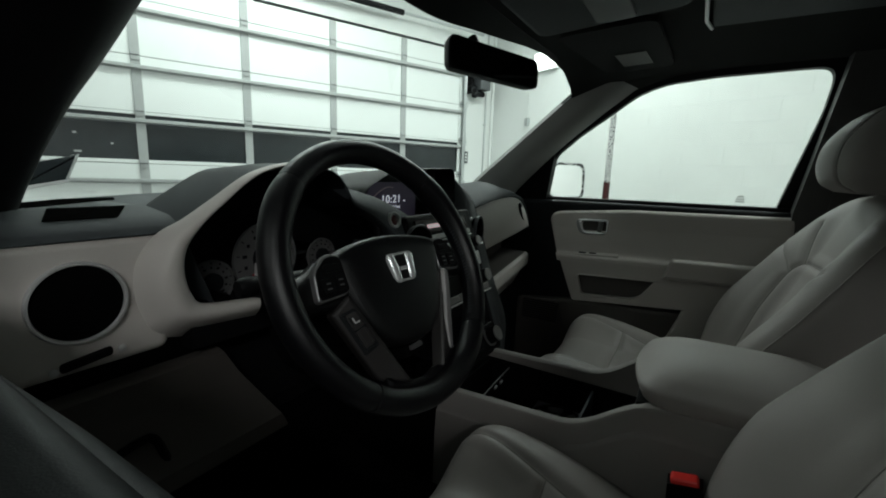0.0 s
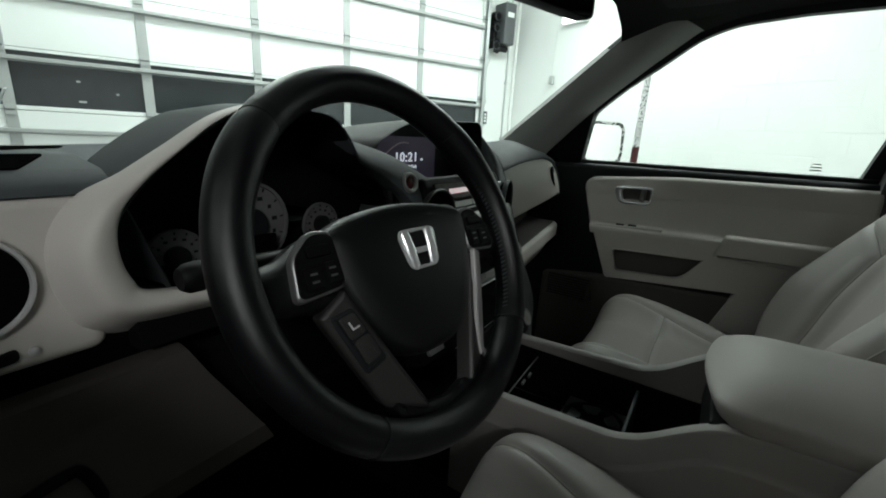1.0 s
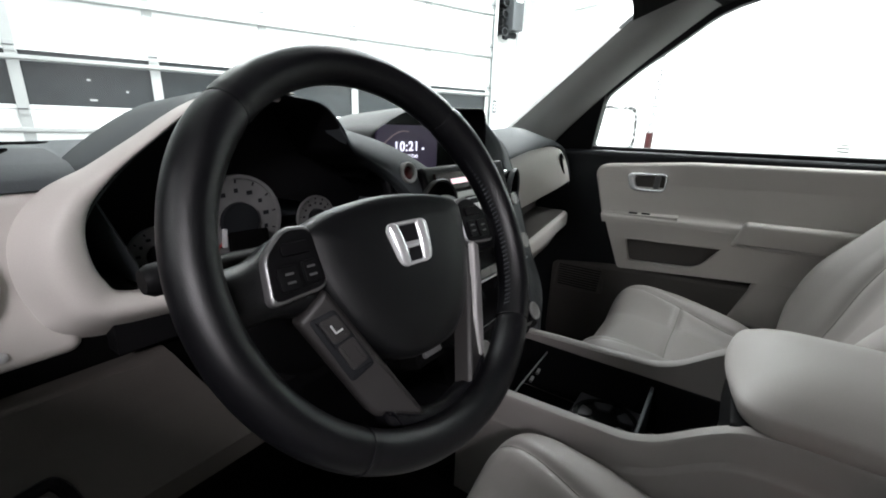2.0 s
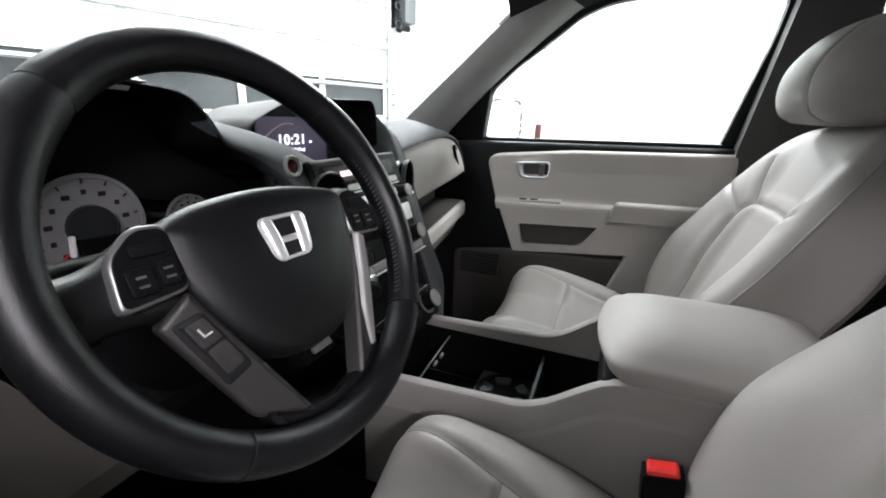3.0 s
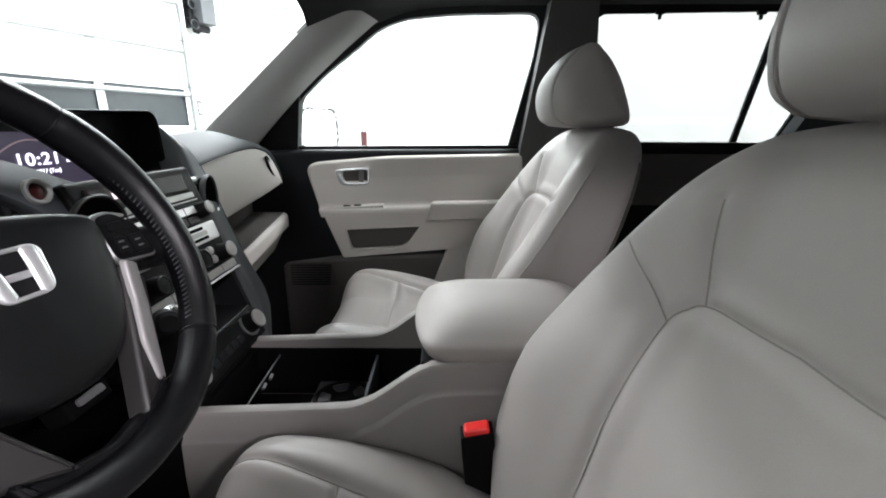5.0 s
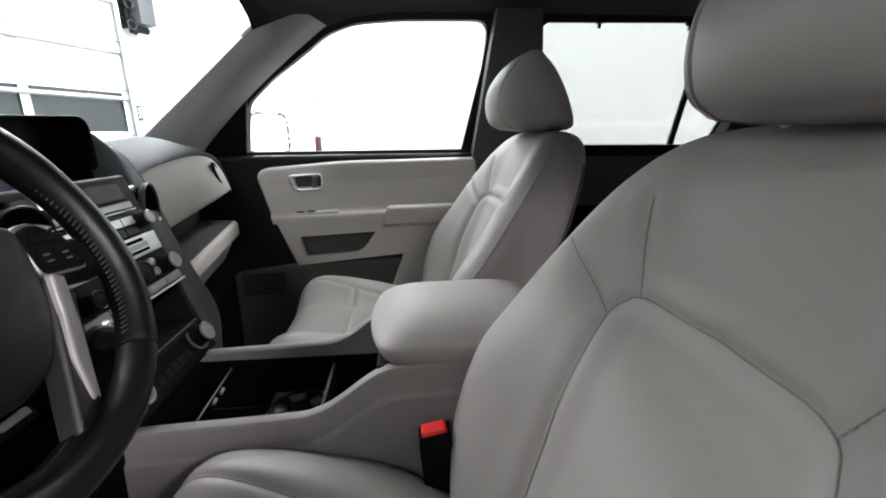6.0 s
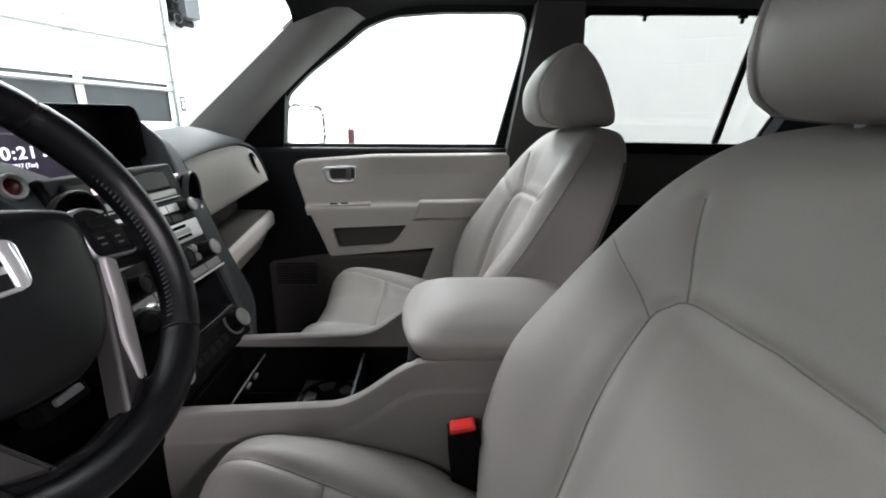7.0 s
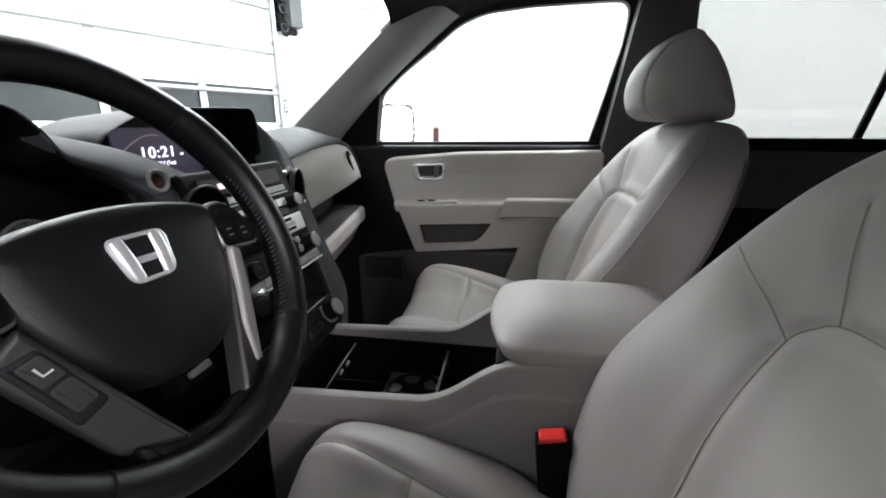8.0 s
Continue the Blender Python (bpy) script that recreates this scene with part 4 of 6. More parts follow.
# Middle: display hood, screen, switch panels, radio
hood = rounded([(-0.185, 1.13, 0), (0.190, 1.125, 0), (0.184, 1.252, 0), (-0.08, 1.243, 0), (-0.175, 1.20, 0)], [0.01, 0.02, 0.03, 0.05, 0.03], 6)
hm = sum(hood, Vector()) / len(hood)
def hood_loop(y, s, dz=0.0):
    return [Vector((hm.x + (p.x - hm.x) * s, y, hm.y + (p.y - hm.y) * s + dz)) for p in hood]
part("display_hood", loft([hood_loop(0.68, 0.7, -0.03), hood_loop(0.58, 0.95, -0.01), hood_loop(0.46, 1.0), hood_loop(0.425, 1.0), hood_loop(0.42, 0.985), hood_loop(0.425, 0.965), hood_loop(0.475, 0.93), hood_loop(0.477, 0.2)]), BLACK, dash, "black display hood")
SCREEN = glowing("screen_glow", (0.045, 0.034, 0.064), 0.24)
TEXT = glowing("screen_text", (0.8, 0.8, 0.9), 0.9)
scr = part("screen", slab(rounded([(-0.105, 1.125), (0.075, 1.125), (0.075, 1.213), (-0.105, 1.213)], 0.004), FACE(0.4755), 0.003, 0.001), SCREEN, dash, "dim purple screen showing the time", smooth=0)


def lettering(name, text, size, m, mat, parent, depth=0.0004, bold=0.0):
    cu = bpy.data.curves.new(name, "FONT")
    cu.body, cu.size, cu.extrude, cu.offset = text, size, depth, bold
    cu.space_character = 1.0 + 400 * bold
    tmp = bpy.data.objects.new("tmp", cu)
    scene.collection.objects.link(tmp)
    me = bpy.data.meshes.new_from_object(tmp.evaluated_get(bpy.context.evaluated_depsgraph_get()))
    bpy.data.objects.remove(tmp)
    bml = bmesh.new()
    bml.from_mesh(me)
    bml.transform(m)
    bpy.data.meshes.remove(me)
    return part(name, bml, mat, parent, smooth=0)


lettering("clock_digits", "10:21", 0.025, FACE(0.471) @ Matrix.Translation((-0.062, 1.166, 0)) @ Matrix.Diagonal((1.2, 1, 1, 1)), TEXT, scr, bold=0.0003)
lettering("date_line", "28, 2017 (Tue)", 0.0092, FACE(0.4715) @ Matrix.Translation((-0.046, 1.153, 0)), TEXT, scr)
part("date_mark", slab([(-0.058, 1.1545), (-0.049, 1.1545), (-0.049, 1.1585), (-0.058, 1.1585)], FACE(0.4715), 0.0004, 0), TEXT, scr, "illegible short word", smooth=0)
part("seconds_mark", slab([(0.022, 1.167), (0.029, 1.167), (0.029, 1.171), (0.022, 1.171)], FACE(0.4715), 0.0004, 0), TEXT, scr, smooth=0)

part("screen_arc", sweep([Vector((-0.094 + 0.075 * f, 0.4715, 1.176 + 0.026 * math.sin(1.9 * f))) for f in [i / 14 for i in range(15)]], 0.0011, 6), glowing("screen_arc_glow", (0.16, 0.12, 0.13), 0.5), scr, "pale arc on the screen")
STK = axes((0, 0.335, 1.08), (1, 0, 0), (0, 0.37, 1))    # slanted face of the middle stack; plate y runs up along it
panel = part("radio_panel", slab(rounded([(-0.125, -0.14), (0.145, -0.14), (0.150, 0.075), (-0.125, 0.075)], 0.01), STK @ Matrix.Translation((0, 0, -0.06)), 0.062, 0.006, 3), BLACK, dash, "black radio panel with silver keys")
part("radio_display", slab(rounded([(-0.10, 0.030), (0.115, 0.030), (0.115, 0.062), (-0.10, 0.062)], 0.003), STK, 0.006, 0.002), material("smoky_display", (0.022, 0.017, 0.016), 0.12, blotch=0.25, blotch_scale=40, spec=0.08), panel, "smoky display strip")
part("display_text", slab([(-0.06, 0.041), (0.02, 0.041), (0.02, 0.050), (-0.06, 0.050)], STK @ Matrix.Translation((0, 0, 0.0062)), 0.0004, 0), glowing("pink_text", (0.8, 0.6, 0.62), 0.7), panel, "illegible display line", smooth=0)


def keys(x0, x1, y0, y1, n, mat, h=0.006):
    for k in range(n):
        a = x0 + (x1 - x0) * k / n + 0.001
        c = x0 + (x1 - x0) * (k + 1) / n - 0.001
        part("key", slab(rounded([(a, y0), (c, y0), (c, y1), (a, y1)], 0.002, 3), STK @ Matrix.Translation((0, 0, 0.002)), h, 0.0015), mat, panel)


keys(-0.10, 0.12, 0.015, 0.026, 2, DULLSILVER, 0.005)
part("trim_line", slab(rounded([(-0.10, 0.0100), (0.123, 0.0100), (0.123, 0.0125), (-0.10, 0.0125)], 0.001), STK @ Matrix.Translation((0, 0, 0.002)), 0.005, 0.001), SATIN, panel)
part("disc_slot", slab(rounded([(-0.09, 0.003), (0.105, 0.003), (0.105, 0.009), (-0.09, 0.009)], 0.002), STK @ Matrix.Translation((0, 0, 0.002)), 0.001, 0.0004), RUBBER, panel)
keys(-0.10, 0.10, -0.013, 0.001, 6, SATIN, 0.007)
keys(-0.10, 0.10, -0.030, -0.016, 6, DARKSILVER, 0.005)
part("silver_plate", slab(rounded([(-0.11, -0.068), (0.135, -0.068), (0.138, -0.034), (-0.11, -0.034)], 0.004), STK @ Matrix.Translation((0, 0, 0.002)), 0.004, 0.002), SATIN, panel, "satin silver key plate")
for x0, x1, y0, y1 in ((-0.09, 0.095, -0.0445, -0.0385), (0.035, 0.10, -0.0625, -0.0570), (-0.09, -0.01, -0.0625, -0.0570)):
    part("slot", slab(rounded([(x0, y0), (x1, y0), (x1, y1), (x0, y1)], 0.001, 3), STK @ Matrix.Translation((0, 0, 0.006)), 0.0006, 0.0002), VOID, panel)
part("key", slab(rounded([(-0.09, -0.0550), (0.10, -0.0550), (0.10, -0.0465), (-0.09, -0.0465)], 0.002, 3), STK @ Matrix.Translation((0, 0, 0.006)), 0.0022, 0.001), DULLSILVER, panel)
for k in range(4):
    part("key", turned([(0.0075, 0.0), (0.0075, 0.004), (0.006, 0.0055), (0.001, 0.006)], STK @ Matrix.Translation((0.070 + 0.016 * (k % 2), -0.084 - 0.017 * (k // 2), 0.002)), 16), DULLSILVER if k % 2 else KNOB, panel)
keys(-0.11, 0.14, -0.131, -0.117, 5, DULLSILVER, 0.006)
part("trim_line", slab(rounded([(-0.11, -0.1370), (0.143, -0.1370), (0.143, -0.1335), (-0.11, -0.1335)], 0.001), STK @ Matrix.Translation((0, 0, 0.002)), 0.008, 0.001), SATIN, panel)


def knob(x, y, r, h, m, parent, cap=DULLSILVER):
    mm = m @ Matrix.Translation((x, y, 0))
    k = part("knob", turned([(r * 1.08, 0.0), (r * 1.05, 0.004), (r, 0.006), (r * 0.94, h - 0.002), (r * 0.88, h), (0.001, h)], mm, 28), BLACK, parent, "black turning knob")
    part("knob_cap", turned([(r * 0.92, h - 0.002), (r * 0.92, h + 0.0012), (r * 0.84, h + 0.0024), (r * 0.72, h + 0.0022), (r * 0.68, h + 0.0012), (r * 0.4, h + 0.0018), (0.001, h + 0.002)], mm, 28), cap, k, "ringed knob face")
    return k


knob(0.118, -0.010, 0.013, 0.024, STK, panel)
knob(-0.105, -0.010, 0.013, 0.024, STK, panel, BLACK)
knob(0.115, -0.096, 0.016, 0.026, STK, panel)
knob(0.040, -0.092, 0.020, 0.018, STK, panel, BLACK)
knob(-0.085, -0.096, 0.016, 0.026, STK, panel, BLACK)
cub = part("storage_hollow", joined(block(-0.125, 0.15, 0.27, 0.37, 0.86, 0.866, 0), block(-0.125, 0.15, 0.36, 0.37, 0.866, 0.95, 0), loft([[Vector((x, y + 0.001, z)) for y, z in ((0.256, 0.80), (0.276, 0.86), (0.302, 0.935), (0.313, 0.965), (0.37, 0.965), (0.37, 0.80))] for x in (0.151, 0.164)])), RUBBER, dash, "black storage hollow")
CLI = axes((0, 0.262, 0.838), (1, 0, 0), (0, 0.5, 0.85))
clim = part("climate_panel", slab(rounded([(-0.125, -0.035), (0.155, -0.035), (0.155, 0.035), (-0.125, 0.035)], 0.008), CLI @ Matrix.Translation((0, 0, -0.05)), 0.05, 0.006), BLACK, dash, "black climate control panel")
part("trim_line", slab(rounded([(-0.12, 0.0285), (0.15, 0.0285), (0.15, 0.032), (-0.12, 0.032)], 0.001), CLI, 0.002, 0.001), SATIN, clim)
for x in (0.115, -0.09):
    kk = knob(x, 0.004, 0.020, 0.026, CLI, clim)
    part("knob_ring", turned([(0.026, 0.0), (0.027, 0.003), (0.023, 0.004), (0.021, 0.001)], CLI @ Matrix.Translation((x, 0.004, 0)), 28), PODSILVER, kk)
for k in range(6):
    part("key", slab(rounded([(-0.055 + k * 0.022, -0.014), (-0.037 + k * 0.022, -0.014), (-0.037 + k * 0.022, 0.0), (-0.055 + k * 0.022, 0.0)], 0.002, 3), CLI, 0.003, 0.001), CHAR, clim)

# Charcoal side bezels of the stack, with a round vent in each
for sx in (-1, 1):
    tab = [(1.255, 0.205, 0.480, 0.225, 0.50), (1.215, 0.200, 0.430, 0.236, 0.450), (1.18, 0.194, 0.398, 0.244, 0.410), (1.13, 0.166, 0.366, 0.253, 0.388), (1.09, 0.154, 0.349, 0.259, 0.376), (1.04, 0.156, 0.334, 0.264, 0.363), (0.935, 0.164, 0.300, 0.268, 0.328), (0.86, 0.170, 0.274, 0.270, 0.296), (0.82, 0.166, 0.260, 0.254, 0.280), (0.785, 0.156, 0.248, 0.205, 0.262)]
    rows = []
    for i in range(26):
        z = 1.235 - i * 0.450 / 25
        xi, yi, xo, yo = [v for v in lerp_table([(-r[0],) + r[1:] for r in tab], -z)]
        q = smooth_line([(sx * xi, yi + 0.05, z), (sx * (xi + 0.004), yi, z), (sx * (xi + 0.5 * (xo - xi)), yi - 0.006 + 0.45 * (yo - yi), z), (sx * (xo - 0.006), yo - 0.004, z), (sx * xo, yo + 0.004, z), (sx * (xo + 0.003), yo + 0.08, z)], 4)
        rows.append(q)
    if sx > 0:
        part("stack_bezel", loft(rows, ring=False, caps=False), BEZEL, dash, "dark slate bezel beside the radio")
round_vent(dash, (0.196, 0.3500, 1.083), 0.045, (0.20, -0.90, 0.34), BEZEL, 0.92)
part("vent_tab", slab(rounded([(0.196, 1.040), (0.222, 1.034), (0.222, 1.060), (0.212, 1.054)], 0.004), FACE(0.352), 0.006, 0.003), CHROME, dash, "bright vent tab")
part("vent_tab", slab(rounded([(0.146, 1.119), (0.168, 1.119), (0.164, 1.129), (0.148, 1.129)], 0.003), FACE(0.358), 0.006, 0.003), CHROME, dash, "bright vent tab")
low = smooth_line([(-0.276, 0.373, 1.208), (-0.252, 0.372, 1.180), (-0.205, 0.368, 1.156), (-0.168, 0.361, 1.130), (-0.138, 0.355, 1.104), (-0.090, 0.350, 1.092), (-0.062, 0.345, 1.064), (-0.066, 0.333, 1.02)], 6)
high = smooth_line([(-0.262, 0.43, 1.222), (-0.236, 0.42, 1.208), (-0.176, 0.405, 1.191), (-0.128, 0.398, 1.174), (-0.085, 0.393, 1.154), (-0.035, 0.380, 1.124), (-0.005, 0.360, 1.085), (0.0, 0.340, 1.03)], 6)
part("switch_panel", loft([smooth_line([p + Vector((0.002, 0.03, -0.004)), p, p.lerp(q, 0.45) + Vector((0, -0.008, 0.004)), q, q + Vector((0.004, 0.05, -0.012))], 4) for p, q in zip(low, high)], ring=False, caps=False), DASH, dash, "charcoal ridge with hazard switch")
part("lower_cover", slab(rounded([(-0.175, 0.0), (-0.02, -0.03), (-0.03, -0.15), (-0.125, -0.20), (-0.19, -0.20), (-0.150, -0.12)], 0.012, 4), axes((0, 0.402, 1.137), (1, 0, 0), (0, 0.25, 1)), 0.012, 0.006, 4), BLACK, dash)
HZ = axes((-0.154, 0.360, 1.145), (1, -0.1, 0), (0, 0.25, 1))
hz = part("hazard_ring", turned([(0.0162, -0.01), (0.0162, 0.001), (0.0150, 0.003), (0.0125, 0.003), (0.0105, 0.001), (0.0105, -0.004)], HZ, 32), DULLSILVER, dash, "silver hazard switch ring")
part("hazard_button", turned([(0.0108, -0.006), (0.0104, -0.002), (0.008, 0.0), (0.0005, 0.0005)], HZ, 28), material("dark_red_lens", (0.05, 0.006, 0.006), 0.3, spec=0.3), hz, "dark red hazard button")
round_vent(dash, (-0.098, 0.341, 1.090), 0.041, (-0.1, -0.90, 0.36), DARKSILVER)
# No panel is there; the black sheet puts in the overhang's shade.
part("gap_shade", block(-0.70, -0.47, 0.40, 0.47, 0.99, 1.06, 0.004), VOID, dash, "black sheet for the shade in the gap under the face")
part("dash_core", joined(block(-0.70, 0.33, 0.48, 0.6, 0.62, 1.07, 0.01), block(0.3305, 0.70, 0.48, 0.6, 0.62, 0.92, 0.004)), BLACK, dash, "black dashboard carcass")

# Passenger side: upper and lower glove boxes with an open shelf between
def box_top(x):
    return lerp_table([(0.20, 1.128), (0.255, 1.140), (0.30, 1.152), (0.40, 1.168), (0.50, 1.174), (0.57, 1.170), (0.63, 1.152), (0.67, 1.125), (0.70, 1.085), (0.715, 1.060)], x)[0]
rows = []
for i in range(47):
    x = 0.25 + 0.465 * i / 46
    hi, lo = box_top(x), 0.998 + 0.10 * (x - 0.25)
    h = hi - lo
    end = 0.012 * max(0.0, (x - 0.60) / 0.115) ** 2
    rows.append(smooth_line([(x, 0.44, hi - 0.006), (x, 0.408 + end, hi - 0.002), (x, 0.396 + end, hi - 0.10 * h), (x, 0.386 + end, hi - 0.35 * h), (x, 0.383 + end, hi - 0.60 * h), (x, 0.388 + end, hi - 0.85 * h), (x, 0.397 + end, hi - 0.97 * h), (x, 0.415 + end, lo - 0.001), (x, 0.46, lo + 0.004)], 4))
part("upper_glove_box", loft(rows), TRIM, dash, "greige upper glove box lid", smooth=50)
ov = part("end_vent", turned([(0.030, -0.004), (0.033, 0.002), (0.028, 0.004), (0.024, -0.004), (0.001, -0.006)], axes((0.610, 0.3875, 1.112), (0.75, 0.1, -0.6), (0.6, 0.3, 0.75)) @ Matrix.Diagonal((1.5, 0.62, 1, 1)), 36), BLACK, dash, "dark end vent")
part("key_lock", turned([(0.006, -0.002), (0.006, 0.002), (0.001, 0.002)], axes((0.70, 0.395, 1.048), (1, 0, 0), (0, 0, 1)), 14), BLACK, dash)
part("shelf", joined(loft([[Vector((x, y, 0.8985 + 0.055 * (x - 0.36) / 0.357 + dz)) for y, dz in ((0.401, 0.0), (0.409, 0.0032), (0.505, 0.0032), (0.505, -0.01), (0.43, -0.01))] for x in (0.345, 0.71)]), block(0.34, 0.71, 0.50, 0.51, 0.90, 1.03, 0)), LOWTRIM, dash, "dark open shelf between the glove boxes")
rows = []
for i in range(19):
    f = i / 18
    x = 0.36 + 0.357 * f
    zt = 0.898 + 0.055 * f
    rows.append(smooth_line([(x, 0.50, zt - 0.004), (x, 0.412, zt), (x, 0.396, zt - 0.003), (x, 0.389, zt - 0.012), (x, 0.389, zt - 0.042), (x, 0.395, zt - 0.051), (x, 0.408, zt - 0.060), (x, 0.432, zt - 0.105), (x, 0.455, zt - 0.138), (x, 0.50, zt - 0.142)], 4))
part("lower_glove_box", loft(rows), TRIM, dash, "greige lower glove box lid")

# Small placard behind the windscreen
card = thing("windscreen_placard", (-0.567, 0.68, 1.20), "small dark placard with pale edge behind the windscreen", "placard")
cm = axes((-0.57, 0.680, 1.20), (1, 0.0, 0.0), (0, 0.25, 1))
part("backing", slab(rounded([(-0.036, -0.004), (0.022, 0.008), (0.042, 0.048), (-0.026, 0.030)], 0.003), cm, 0.003, 0.001), DARKGLASS, card)
part("pale_edge", slab(rounded([(-0.036, -0.008), (0.022, 0.004), (0.024, 0.009), (-0.036, -0.003)], 0.001), cm @ Matrix.Translation((0, 0, 0.003)), 0.001, 0.0004), SATIN, card)
part("pale_edge", slab(rounded([(0.019, 0.009), (0.023, 0.009), (0.042, 0.048), (0.038, 0.047)], 0.001), cm @ Matrix.Translation((0, 0, 0.003)), 0.001, 0.0004), GALV, card)

# ---- steering wheel ----
NW = Vector((-0.0969, -0.8933, 0.4388))
UW = Vector((0.9942, -0.1078, 0.0))
WC = Vector((-0.3786, 0.1852, 1.1174))
WM = axes(WC, UW, NW.cross(UW))          # x right, y up the wheel, z towards the driver
RIM = axes((-0.3831, 0.1820, 1.1164), (0.99637, -0.08508, 0), Vector((-0.07615, -0.89188, 0.44581)).cross(Vector((0.99637, -0.08508, 0))))
wheel = thing("steering_wheel", WC, "black leather steering wheel with silver spoke trim", "steering wheel")
R0 = 0.1631
loops = []
SEAMS = (-42, 47, 134, 234)
for i in range(240):
    a = 2 * math.pi * i / 240
    deg = math.degrees(a)
    near = min(abs((deg - s + 180) % 360 - 180) for s in SEAMS)
    pinch = 1 - 0.07 * math.exp(-((near / 0.9) ** 2))
    thumb = 0.0016 * math.exp(-(((deg - 35 + 180) % 360 - 180) / 14) ** 2) + 0.0016 * math.exp(-(((deg - 145 + 180) % 360 - 180) / 14) ** 2)
    loop = []
    for j in range(20):
        b = 2 * math.pi * j / 20
        rr = (0.0157 + thumb) * pinch
        loop.append(RIM @ Vector(((R0 + rr * math.cos(b)) * math.cos(a), (R0 + rr * math.cos(b)) * math.sin(a), 1.14 * rr * math.sin(b))))
    loops.append(loop)
rim = part("rim", loft(loops, close=True, caps=False), WHEEL, wheel, "black leather rim", smooth=0)
rim.data.polygons.foreach_set("use_smooth", [True] * len(rim.data.polygons))
for s in SEAMS:
    a = radians(s)
    part("rim_seam", sweep([RIM @ Vector(((R0 + 0.0157 * math.cos(b)) * math.cos(a), (R0 + 0.0157 * math.cos(b)) * math.sin(a), 0.0176 * math.sin(b))) for b in [2 * math.pi * j / 20 for j in range(20)]], 0.0008, 5, closed=True), RUBBER, rim)
for k in range(44):
    a = radians(-38 + k * 1.9)
    rr = R0 - 0.0155
    c, s_ = math.cos(a), math.sin(a)
    part("stitch", sweep([RIM @ Vector(((rr + 0.0015) * c - 0.002 * s_, (rr + 0.0015) * s_ + 0.002 * c, 0.0065)), RIM @ Vector(((rr - 0.0005) * c, (rr - 0.0005) * s_, 0.001))], 0.0009, 5), DASH, rim)

hub = [(-0.094, 0.026), (-0.060, 0.0385), (0.0, 0.0445), (0.060, 0.0385), (0.094, 0.026), (0.090, -0.002), (0.078, -0.040), (0.058, -0.075), (0.030, -0.096), (0.0, -0.100), (-0.030, -0.096), (-0.058, -0.075), (-0.078, -0.040), (-0.090, -0.002)]
hub = [p for p in smooth_line([Vector((*p, 0)) for p in hub + hub[:1]], 5)][:-1]
hc = Vector((0, -0.02, 0))
def hub_loop(s, h):
    return [WM @ (hc + (p - hc) * s + Vector((0, 0, h))) for p in hub]
part("airbag_cover", loft([hub_loop(0.97, -0.045), hub_loop(1.0, -0.018), hub_loop(0.995, -0.006), hub_loop(0.97, 0.0), hub_loop(0.90, 0.0045), hub_loop(0.75, 0.008), hub_loop(0.5, 0.010), hub_loop(0.2, 0.011)]), HUB, wheel, "black airbag cover")
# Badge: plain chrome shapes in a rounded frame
EM = WM @ Matrix.Translation((0.001, -0.004, 0.0105))
em_o = rounded([(-0.0245, 0.0185, 0), (0.0245, 0.0185, 0), (0.0185, -0.0185, 0), (-0.0185, -0.0185, 0)], 0.008, 6)
em_i = [p * 0.88 for p in em_o]
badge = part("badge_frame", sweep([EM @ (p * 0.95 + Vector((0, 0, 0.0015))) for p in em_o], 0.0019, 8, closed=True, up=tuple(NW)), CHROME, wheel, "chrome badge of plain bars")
part("badge_ground", slab(em_i, EM, 0.0008, 0.0002), RUBBER, badge)
for sx in (-1, 1):
    part("badge_bar", sweep([EM @ Vector((sx * 0.0158, 0.0172, 0.001)), EM @ Vector((sx * 0.0158, 0.0155, 0.002)), EM @ Vector((sx * 0.0142, 0.0, 0.003)), EM @ Vector((sx * 0.0126, -0.0155, 0.002)), EM @ Vector((sx * 0.0126, -0.0172, 0.001))], [0.0042, 0.0058, 0.0060, 0.0054, 0.0040], 14, up=tuple(NW), flat=0.5), CHROME, badge)
part("badge_bridge", sweep([EM @ Vector((-0.0125, -0.0018, 0.001)), EM @ Vector((0.0125, -0.0018, 0.001))], 0.0028, 10, up=tuple(NW), flat=0.6), CHROME, badge)

